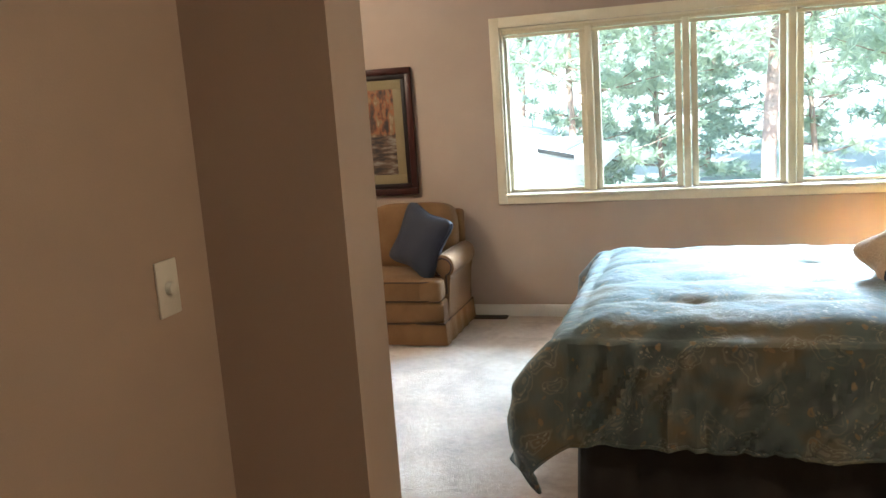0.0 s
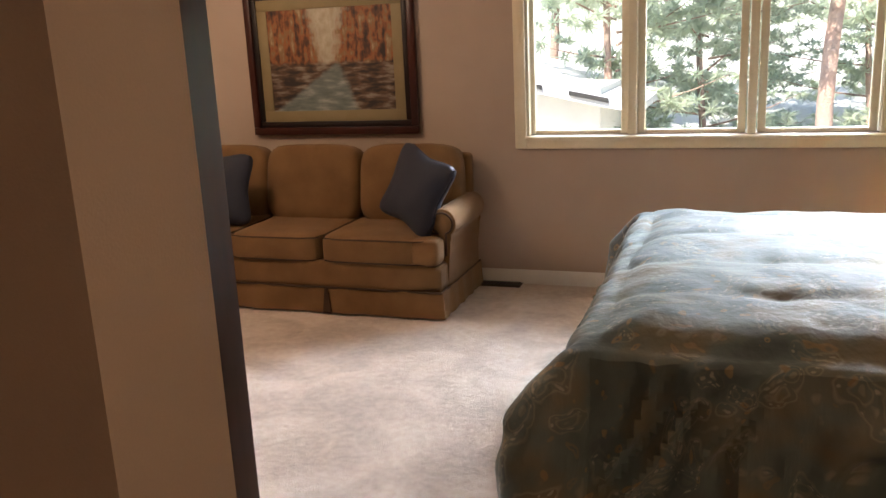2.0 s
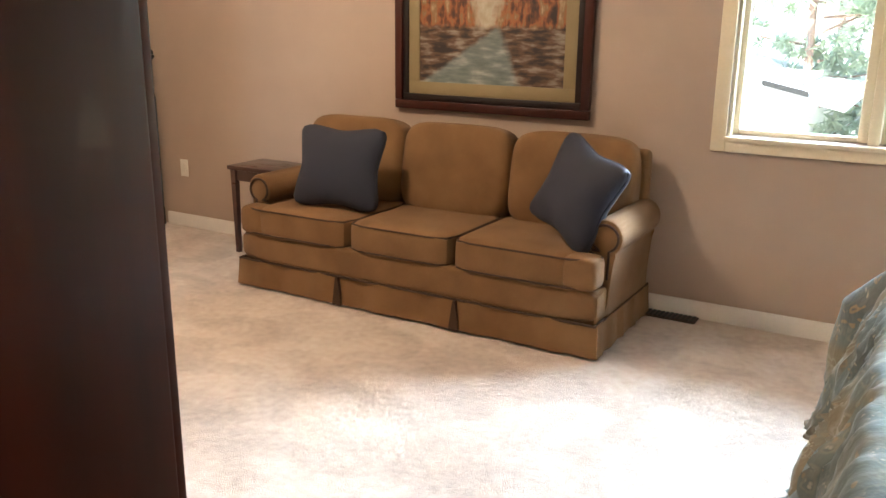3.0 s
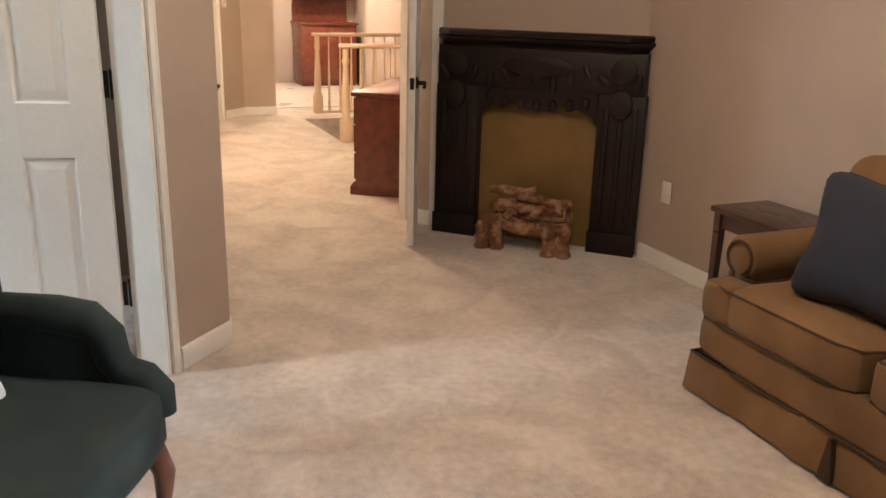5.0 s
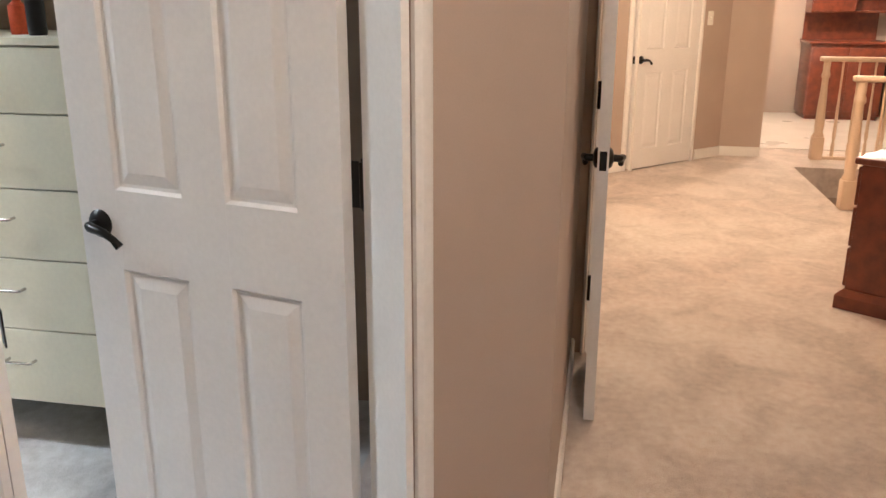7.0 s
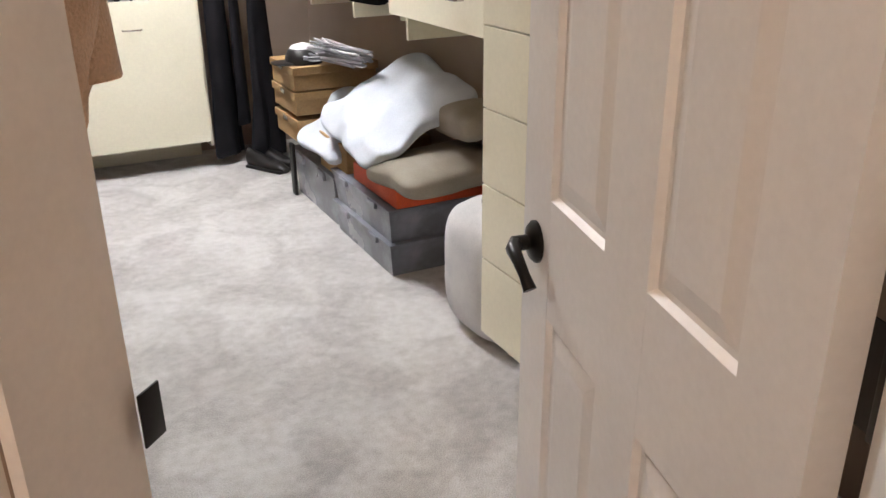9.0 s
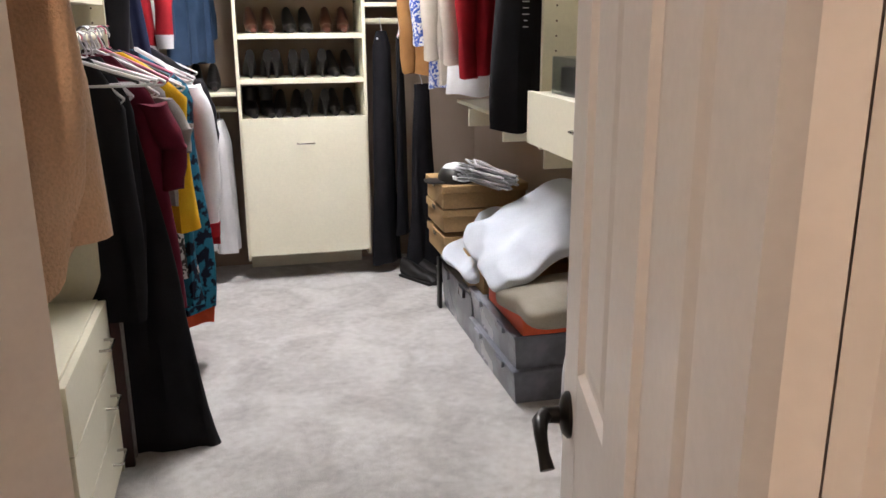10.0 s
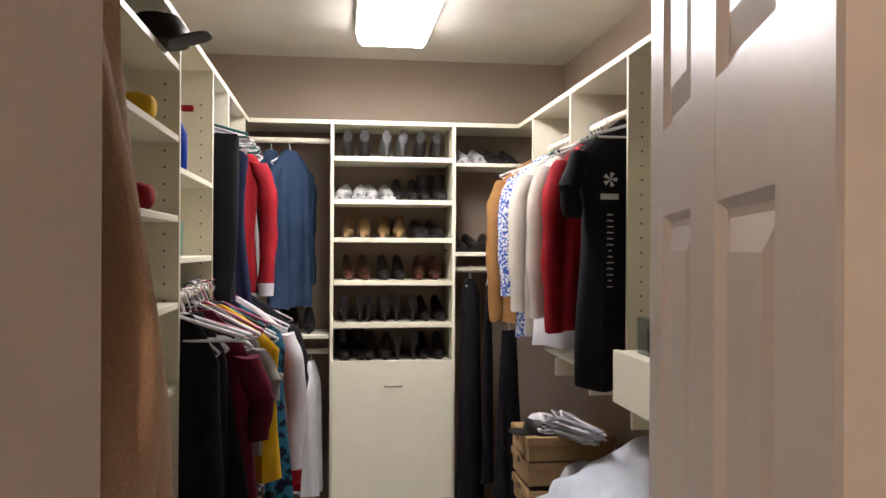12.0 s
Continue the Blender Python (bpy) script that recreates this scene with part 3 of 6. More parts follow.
def six_panel_door(name, m, w, h, hinges=True, lever=True, lever_sides=(-1, 1), label="", slim=False):
    """Hinge edge at x = 0, leaf towards +x, 35 mm thick about y = 0."""
    e = tagged(new(name), label, kind="structure")
    e.matrix_basis = m
    k = w / .705
    cols = [(.122 * k, .296 * k), (.409 * k, .593 * k)] if not slim else [(.10, w - .10)]
    rows = [(.17, .79), (.970, 1.548), (1.645, 1.90)]
    bm = B()
    xs = [.020]
    for c in cols:
        xs += list(c)
    xs.append(w)
    for i in range(0, len(xs), 2):
        box(bm, xs[i], xs[i + 1], -.0175, .0175, .012, h)
    zs = [.012]
    for r in rows:
        zs += list(r)
    zs.append(h)
    for c in cols:
        for i in range(0, len(zs), 2):
            box(bm, c[0], c[1], -.0172, .0172, zs[i], zs[i + 1])
    part("leaf", bm, door_paint, e)
    for c in cols:
        for r in rows:
            bm = B()
            x0, x1 = c
            z0, z1 = r
            steps = [(0, .0172), (.007, .0092), (.014, .0088), (.040, .0150)]
            for s in (-1, 1):
                rings = [[(x0 + d, s * y, z0 + d), (x1 - d, s * y, z0 + d), (x1 - d, s * y, z1 - d), (x0 + d, s * y, z1 - d)] for d, y in steps]
                rows_ = [[bm.verts.new(p) for p in r_] for r_ in rings]
                for a, b in zip(rows_, rows_[1:]):
                    for i in range(4):
                        bm.faces.new((a[i], a[(i + 1) % 4], b[(i + 1) % 4], b[i]))
                bm.faces.new(rows_[-1])
            pn = part("panel", bm, door_paint, e)
            pn.data.polygons.foreach_set("use_smooth", [False] * len(pn.data.polygons))
    if hinges:
        for z in (.29, 1.03, 1.80):
            bm = B()
            box(bm, .004, .034, -.0195, -.0176, z - .045, z + .045)
            box(bm, -.020, -.001, -.030, -.010, z - .045, z + .045, .002)
            tube(bm, [(-.006, -.024, z - .05), (-.006, -.024, z + .05)], .008, 8)
            part("hinge", bm, black_metal, e, "black metal butt hinge")
    if lever:
        for s in lever_sides:
            bm = B()
            x, z = w - .06, .89
            ring_loft(bm, [[(x + r * math.cos(a * math.pi / 9), s * y, z + r * math.sin(a * math.pi / 9)) for a in range(18)]
                           for r, y in ((.032, .0176), (.032, .022), (.026, .028), (.012, .032), (.011, .055))])
            tube(bm, [(x, s * .050, z), (x - .02, s * .060, z), (x - .05, s * .062, z - .004), (x - .075, s * .060, z - .018), (x - .088, s * .056, z - .034)],
                 [.011, .011, .009, .008, .010], 10)
            part("door_handle", bm, black_metal, e, "black curved lever handle on a round rosette")
    bm = B()
    box(bm, w - .001, w + .001, -.011, .011, .86, .92)
    part("latch_plate", bm, black_metal, e)
    return e


six_panel_door("door_1", pose(-4.100, 3.415, 0, 0, 0, -104.2), .705, 2.03, label="white six-panel door standing open into the closet")
six_panel_door("door_2", pose(-5.735, 3.868, 0, 0, 0, 0), .54, 2.03, label="narrow white door leaf folded open against the wall", slim=True)
six_panel_door("door_3", pose(-5.672, 5.105, 0, 0, 0, -24), .495, 2.03, label="narrow white door leaf standing open beside the fireplace", slim=True, lever_sides=(1,))
a = math.degrees(math.atan2(4.90 - 3.70, -10.45 + 9.20))
hd = pose(-9.20, 3.70, 0, 0, 0, a)
casing("hall_door_frame", hd @ pose(.51, -.001, 0), .80, 2.05, depth=.02)
six_panel_door("door_4", hd @ pose(.51 + .79, -.020, 0, 0, 0, 180), .78, 2.03, label="closed white six-panel door in the hall")

# the window
win = tagged(new("window_1"), "wide white-framed window with four tall panes", kind="structure")
win.matrix_basis = pose(0, 6.03, 0)
WM[win] = win.matrix_basis.copy()
bm = B()
ox0, ox1, oz0, oz1 = -1.09, 1.48, .808, 2.068
for x0, x1, z0, z1 in ((ox0, WX0, oz0, oz1), (WX1, ox1, oz0, oz1), (WX0, WX1, WZ1, oz1), (WX0, WX1, oz0, WZ0 - .02)):
    box(bm, x0, x1, -.018, -.001, z0, z1, .004)
part("casing", bm, window_paint, win)
part("window_sill", one_box(WX0 - .004, WX1 + .004, -.035, .10, WZ0 - .022, WZ0 - .002, .005), window_paint, win)
bm = B()
for x0, x1, z0, z1 in ((WX0 + .002, WX0 + .016, WZ0, WZ1 - .002), (WX1 - .016, WX1 - .002, WZ0, WZ1 - .002), (WX0 + .016, WX1 - .016, WZ1 - .016, WZ1 - .002)):
    box(bm, x0, x1, .002, .15, z0, z1)
part("window_jamb", bm, window_paint, win)
panes = [(-.984, -.499), (-.370, .112), (.252, .744), (.886, 1.373)]
for i in range(3):
    c = (panes[i][1] + panes[i + 1][0]) / 2
    part("mullion", one_box(c - .022, c + .022, .010, .15, WZ0, WZ1 - .016, .004), window_paint, win)
for x0, x1 in panes:
    bm = B()
    f = .040
    for a0, a1, z0, z1 in ((x0 - f, x0, .882, 1.982), (x1, x1 + f, .882, 1.982), (x0, x1, .882, .905), (x0, x1, 1.957, 1.982)):
        box(bm, a0, a1, .050, .095, z0, z1, .005)
    sash = part("window_frame", bm, window_paint, win)
    g = part("pane", one_box(x0 - .003, x1 + .003, .070, .074, .902, 1.960), glass, sash)
    g.visible_shadow = False
blind = thing("roller_blind", "rolled-up cream fabric blind across the top of the window", "blind", .195, 6.03, 1.975)
part("roll", tube(B(), [(-1.20, .03, 0), (1.20, .03, 0)], .022, 14), blind_cloth, blind)
part("bottom_bar", one_box(-1.20, 1.20, .018, .032, -.045, -.025, .003), blind_cloth, blind)


def switch_plate(name, m, label, category, outlet=False):
    e = thing(name, label, category, m=m)
    part("plate", one_box(-.035, .035, -.006, 0, -.057, .057, .003), plastic_white, e)
    if outlet:
        for z in (-.024, .024):
            part("socket", one_box(-.016, .016, -.009, -.0055, z - .014, z + .014, .002), plastic_white, e)
    else:
        part("dimmer_knob", ring_loft(B(), [[(r * math.cos(k * math.pi / 8), y, r * math.sin(k * math.pi / 8)) for k in range(16)]
                                            for r, y in ((.014, -.006), (.013, -.018), (.010, -.020))]), plastic_white, e)
    return e


switch_plate("dimmer_switch", pose(-.780, 1.76, 1.226, 0, 0, 90), "white plastic dimmer switch on the tan entry wall", "light switch")
switch_plate("wall_outlet", pose(-4.497, 6.03, .40), "white double wall outlet above the baseboard", "outlet", True)
switch_plate("hall_switch", hd @ pose(1.45, 0, 1.2), "white light switch beside the hall door", "light switch")

vent = thing("floor_vent", "brown metal floor vent set in the carpet below the wall", "vent", -1.225, 5.982, 0)
part("frame", one_box(-.16, .16, -.055, .055, 0, .006, .002), vent_metal, vent)
for i in range(14):
    part("slat", one_box(-.145 + i * .0215, -.133 + i * .0215, -.042, .042, .0062, .010), iron, vent)


# ---- bedroom things ----
def throw_pillow(name, label, m, s, t, mat, category="throw pillow", seed=0.0, group=""):
    e = thing(name, label, category, m=m, group=group)
    part("cover", cushion(B(), s[0], s[1], t, 7, pinch=.82, n=11, wrinkle=.012, seed=seed), mat, e)
    rim = []
    n = 40
    for k in range(n + 1):
        a = 2 * math.pi * k / n
        c, d = math.cos(a), math.sin(a)
        q = (abs(c) ** 7 + abs(d) ** 7) ** (1 / 7)
        x, y = c / q, d / q
        g = 1 + .17 * (abs(x) * abs(y)) ** 1.8 - .06 * (1 - abs(x * y))
        rim.append((x * g * s[0], y * g * s[1], 0))
    part("piping", tube(B(), rim, .0045, 6), mat, e)
    return e


def sofa():
    e = thing("sofa", "three-seat sofa in tan woven fabric with rolled arms against the wall", "sofa", -2.295, 5.62, 0)
    L, F, K = .985, -.36, .34          # half length, front, back
    part("base", one_box(-L + .01, L - .01, F + .02, K, .14, .29, .02, 3), sofa_cloth, e)
    # skirt with kick pleats
    bm = B()
    ring = []
    pts = []
    def run(x0, y0, x1, y1, n, out):
        for i in range(n):
            f = i / n
            w = .005 * math.sin(f * 30) + .004 * math.sin(f * 71 + 1)
            pts.append((x0 + (x1 - x0) * f + out[0] * w, y0 + (y1 - y0) * f + out[1] * w))
    run(-L, F, L, F, 60, (0, -1))
    run(L, F, L, K, 20, (1, 0))
    run(L, K, -L, K, 10, (0, 1))
    run(-L, K, -L, F, 20, (-1, 0))
    for z, fl in ((.155, 0), (.148, .004), (.08, .010), (.012, .016)):
        ring.append([(x * (1 + fl * .8), y * (1 + fl * 1.6) - (0 if y > 0 else fl * .2), z) for x, y in pts])
    ring_loft(bm, ring, caps=False)
    part("skirt", bm, sofa_cloth, e, "tan fabric skirt reaching the carpet")
    # dark wedges on the skirt, the shade inside each pleat put in as colour
    for x in (-.34, .32):
        bm = B()
        prism(bm, [(x - .026, .010), (x + .026, .010), (x + .005, .150), (x - .005, .150)], F - .024, F - .004)
        part("kick_pleat", bm, sofa_seam_and_shade, e, "dark wedge standing for the shade in a skirt pleat")
    part("welt", tube(B(), [(-L, K, .152), (-L, F - .004, .152), (L, F - .004, .152), (L, K, .152)], .006, 6), sofa_seam_and_shade, e)
    part("rail", cushion(B(), L - .005, .06, .075, 8, Matrix.Translation((0, F + .055, .225))), sofa_cloth, e)
    for i in range(3):
        x, hw = (-.580, 0, .580)[i], (.292, .286, .292)[i]
        bm = cushion(B(), hw, .30, .075, 9, Matrix.Translation((x, F + .285, .362)), wrinkle=.008, seed=i)
        if i != 1:
            # the end cushions wrap round in front of the arms
            cushion(bm, .078, .066, .073, 5, Matrix.Translation(((i - 1) * .895, F + .056, .362)))
        c = part("seat_cushion", bm, sofa_cloth, e)
        for z in (.300, .424):
            rim = []
            for k in range(33):
                a = 2 * math.pi * k / 32
                cc, dd = math.cos(a), math.sin(a)
                q = (abs(cc) ** 9 + abs(dd) ** 9) ** (1 / 9)
                px_ = hw * .985 * cc / q
                if i != 1 and cc * (i - 1) > 0 and dd < -.5:
                    px_ = (i - 1) * .385 * abs(cc / q)
                rim.append((x + px_, F + .285 + .295 * dd / q, z))
            part("piping", tube(B(), rim, .005, 6), sofa_seam_and_shade, c, "darker piping seam")
        m = Matrix.Translation((-.625 + i * .625, K - .115, .625)) @ Matrix.Rotation(radians(-10), 4, 'X')
        part("back_cushion", cushion(B(), .312, .105, .235, 5, m, wrinkle=.010, seed=5 + i), sofa_cloth, e)
    part("back_frame", one_box(-L + .02, L - .02, K - .07, K + .02, .15, .80, .03, 3), sofa_cloth, e)
    for s in (-1, 1):
        bm = B()
        out = []
        cx, cz, r = s * (L - .030), .495, .080
        for k in range(21):
            a = radians(-60 + 300 * k / 20)
            out.append((cx + s * r * math.cos(a) * .95, cz + r * math.sin(a)))
        out += [(s * (L - .115), .30), (s * (L - .115), .145), (s * L, .145), (s * L, .40)]
        if s < 0:
            out = out[::-1]
        prism(bm, out, F + .135, K - .02, .012)
        arm = part("arm", bm, sofa_cloth, e, "rolled sofa arm in tan fabric")
        rim = [(cx + s * .058 * math.cos(radians(a)), F + .130, cz + .058 * math.sin(radians(a))) for a in range(-70, 251, 16)]
        part("arm_piping", tube(B(), [(s * (L - .012), F + .130, .32)] + rim + [(s * (L - .085), F + .130, .44)], .006, 6), sofa_seam_and_shade, arm, "darker piping seam")
    return e


sofa()
throw_pillow("navy_pillow", "square navy blue pillow leaning in the near end of the sofa",
             pose(-2.80, 5.50, .640, 74, 0, 4), (.232, .195), .085, navy_cloth, seed=1, group="navy pillows on the sofa")
throw_pillow("navy_pillow", "square navy blue pillow tipped against the sofa arm below the picture",
             pose(-1.51, 5.49, .655, 72, 0, -26) @ pose(0, 0, 0, 0, 0, -18), (.200, .195), .085, navy_cloth, seed=2, group="navy pillows on the sofa")

t = thing("end_table", "small dark reddish wooden end table beside the sofa", "end table", -3.59, 5.86, 0, 0)
part("tabletop", one_box(-.20, .20, -.155, .155, .505, .530, .006), table_wood, t)
part("apron", one_box(-.17, .17, -.13, .13, .44, .505), table_wood, t)
for x in (-.165, .165):
    for y in (-.125, .125):
        part("leg", ring_loft(B(), [[(x + a * r, y + b * r, z) for a, b in ((-1, -1), (1, -1), (1, 1), (-1, 1))] for r, z in ((.012, 0), (.018, .505))]), table_wood, t)

# picture above the sofa
p = thing("framed_painting", "autumn river landscape painting in a wide dark wooden frame", "painting", -2.228, 6.03, 1.352)
fw, fh = .558, .448
for nm, out, dep, mat, wd in (("outer_frame", 0, .040, dark_wood, .045), ("inner_frame", .045, .028, mantel_wood, .035)):
    bm = B()
    x, z = fw - out, fh - out
    for x0, x1, z0, z1 in ((-x, x, z - wd, z), (-x, x, -z, -z + wd), (-x, -x + wd, -z + wd, z - wd), (x - wd, x, -z + wd, z - wd)):
        box(bm, x0, x1, -dep, -.002, z0, z1, .006)
    part(nm, bm, mat, p)
liner = material("painting_liner", (.30, .235, .12), .6, (.27, .21, .10), 8, 200, .1, .002)
bm = B()
x, z, wd = fw - .08, fh - .08, .065
for x0, x1, z0, z1 in ((-x, x, z - wd, z), (-x, x, -z, -z + wd), (-x, -x + wd, -z + wd, z - wd), (x - wd, x, -z + wd, z - wd)):
    box(bm, x0, x1, -.020, -.002, z0, z1, .002)
part("liner", bm, liner, p)
part("canvas", one_box(-x + wd, x - wd, -.014, -.002, -z + wd, z - wd), painting_mat, p)


# the mantel, across the corner: local x along it, front towards -y
def mantel():
    e = thing("fireplace_mantel", "dark carved wooden mantel across the corner with bronze back panel", "fireplace mantel",
              m=pose(-5.105, 5.585, 0, 0, 0, 45))
    d1 = .075
    def clipped(w, y, c):
        return [(-w, d1), (-w, y + c), (-w + c * .8, y), (w - c * .8, y), (w, y + c), (w, d1)]

    part("mantel_shelf", ring_loft(B(), [[(x, y, z) for x, y in clipped(w, f, .155)] for w, f, z in
                                         ((.605, -.080, 1.128), (.612, -.088, 1.134), (.612, -.088, 1.156), (.604, -.080, 1.162))]), mantel_wood, e)
    part("crown_moulding", ring_loft(B(), [[(x, y, z) for x, y in clipped(w, f, .10)] for w, f, z in
                                           ((.570, -.024, 1.070), (.574, -.030, 1.085), (.584, -.050, 1.100), (.596, -.070, 1.115), (.598, -.074, 1.127))]), mantel_wood, e)
    part("frieze", one_box(-.575, .575, -.020, d1, .86, 1.075, .004), mantel_wood, e)
    out = [(-.33, .86), (-.33, .745)]
    for k in range(0, 25):
        f = k / 24
        x = -.33 + .66 * f
        out.append((x, .755 + .022 * abs(math.sin(f * math.pi * 5)) - .03 * math.exp(-((x) / .06) ** 2)))
    out += [(.33, .745), (.33, .86)]
    clean = []
    for q in out:
        if not clean or (Vector(q) - Vector(clean[-1])).length > 1e-4:
            clean.append(q)
    part("scalloped_apron", prism(B(), clean, -.012, .010), mantel_wood, e)
    for s in (-1, 1):
        part("pilaster", one_box(s * .46 - .125, s * .46 + .125, -.015, d1, .0, .86, .006), mantel_wood, e)
        part("plinth", one_box(s * .46 - .132, s * .46 + .132, -.030, -.0155, .0, .12, .005), mantel_wood, e)
        for x in (-.075, 0, .075):
            part("flute", one_box(s * .46 + x - .014, s * .46 + x + .014, -.024, -.0155, .16, .80, .006), mantel_wood, e)
        bm = B()
        prism(bm, [(s * .46 + .07 * math.cos(a * .5236), .98 + .07 * math.sin(a * .5236)) for a in range(12)], -.034, -.0205, .006)
        part("rosette", bm, mantel_wood, e)
    bm = B()
    prism(bm, [(.20 * math.cos(a * .3142), .985 + .055 * math.sin(a * .3142)) for a in range(20)], -.034, -.0205, .006)
    part("carved_plaque", bm, mantel_wood, e)
    rn = random.Random(21)
    for k in range(13):
        x = -.54 + k * .09
        tilt = Matrix.Translation((x, -.022, .93 + .035 * math.sin(k * 1.57))) @ Matrix.Rotation(radians(rn.uniform(-50, 50)), 4, 'Y')
        part("carved_leaf", cushion(B(), .018, .012, .046, 2.4, tilt, n=4), mantel_wood, e)
    for k in range(7):
        x = -.27 + k * .09
        part("carved_drop", cushion(B(), .022, .014, .034, 2.2, Matrix.Translation((x, -.012, .775 + .028 * (abs(k - 3) / 3) ** 2)), n=4), mantel_wood, e)
    for s in (-1, 1):
        part("corbel_scroll", prism(B(), [(s * .46 + .06 * math.cos(a * .5236), .815 + .075 * math.sin(a * .5236)) for a in range(12)], -.052, -.0245, .008), mantel_wood, e)
        part("knee_bracket", prism(B(), [(s * .345, .86), (s * .345, .66), (s * .325, .70), (s * .300, .735), (s * .25, .755), (s * .20, .775), (s * .20, .86)][::s],
                                   -.008, .006), mantel_wood, e)
    part("back_panel", one_box(-.335, .335, .060, .072, 0, .86), brass_panel, e, "dull bronze-coloured back panel")
    return e


mantel()
logs = thing("log_set", "electric log set of brown bark logs on an iron grate", "fireplace logs", m=pose(-5.02, 5.52, 0, 0, 0, 45))
rnd = random.Random(4)
for x in (-.19, .19):
    for a, b, h in ((-.035, -.10, .15), (.035, -.085, .19), (0, .03, .17)):
        pts = [(x + a + .008 * math.sin(k * 1.7 + a * 40), b + .006 * math.cos(k * 2.1), h * k / 5) for k in range(6)]
        part("log_stump", tube(B(), pts, [.044, .037, .040, .034, .038, .032], 10), log_bark, logs, "short upright bark stump at the end")
for y in (-.07, 0.0):
    part("bar", tube(B(), [(-.2, y, .10), (.2, y, .10)], .010, 8), iron, logs)
for i, (x0, y0, z0, x1, y1, z1, r) in enumerate(((-.24, -.07, .14, .22, -.05, .13, .042), (-.20, .03, .19, .23, .01, .20, .045), (-.16, -.04, .235, .20, -.01, .235, .036),
                                                 (-.22, .02, .30, .05, -.03, .33, .026), (-.05, -.06, .30, .24, .0, .27, .026), (-.10, -.09, .18, .02, .03, .31, .022),
                                                 (.05, -.09, .20, .15, .02, .29, .020))):
    bm = B()
    pts = [(x0 + (x1 - x0) * f, y0 + (y1 - y0) * f + .008 * math.sin(f * 9 + i), z0 + (z1 - z0) * f + .008 * math.sin(f * 7)) for f in [k / 8 for k in range(9)]]
    tube(bm, pts, [r * (1 + .12 * math.sin(k * 2.3 + i)) for k in range(9)], 10)
    part("log", bm, log_bark, logs)


# the bed: head to the east
def bed():
    e = thing("bed", "queen bed made up with a dark gathered bed skirt", "bed", .86, 3.99, 0)
    hx, hy = 1.02, .755
    part("mattress", cushion(B(), hx, hy, .13, 12, Matrix.Translation((0, 0, .58))), sheet_cloth, e)
    part("box_spring", one_box(-hx + .02, hx - .02, -hy + .07, hy - .07, .18, .45, .02), skirt_cloth, e)
    for x in (-hx + .08, 0, hx - .08):
        for y in (-hy + .08, hy - .08):
            part("leg", tube(B(), [(x, y, 0), (x, y, .18)], .025, 10), black_metal, e)
    bm = B()
    pts = []
    def run(x0, y0, x1, y1, n, ox, oy):
        for i in range(n):
            f = i / n
            L = math.hypot(x1 - x0, y1 - y0)
            w = .012 * math.sin(f * L * 24) * (math.sin(f * L * 5.3) > -.2) + .006 * math.sin(f * L * 51)
            pts.append((x0 + (x1 - x0) * f + ox * w, y0 + (y1 - y0) * f + oy * w))
    run(-hx - .02, -hy + .03, hx, -hy + .03, 110, 0, -1)
    run(hx, -hy + .03, hx, hy - .03, 8, 1, 0)
    run(hx, hy - .03, -hx - .02, hy - .03, 110, 0, 1)
    run(-hx - .02, hy - .03, -hx - .02, -hy + .03, 80, -1, 0)
    ring_loft(bm, [[(x * (1 + g), y * (1 + g), z) for x, y in pts] for z, g in ((.47, 0), (.3, .004), (.15, .010), (.006, .016))], caps=False)
    part("bed_skirt", bm, skirt_cloth, e, "dark grey gathered bed skirt")
    return e


bed()


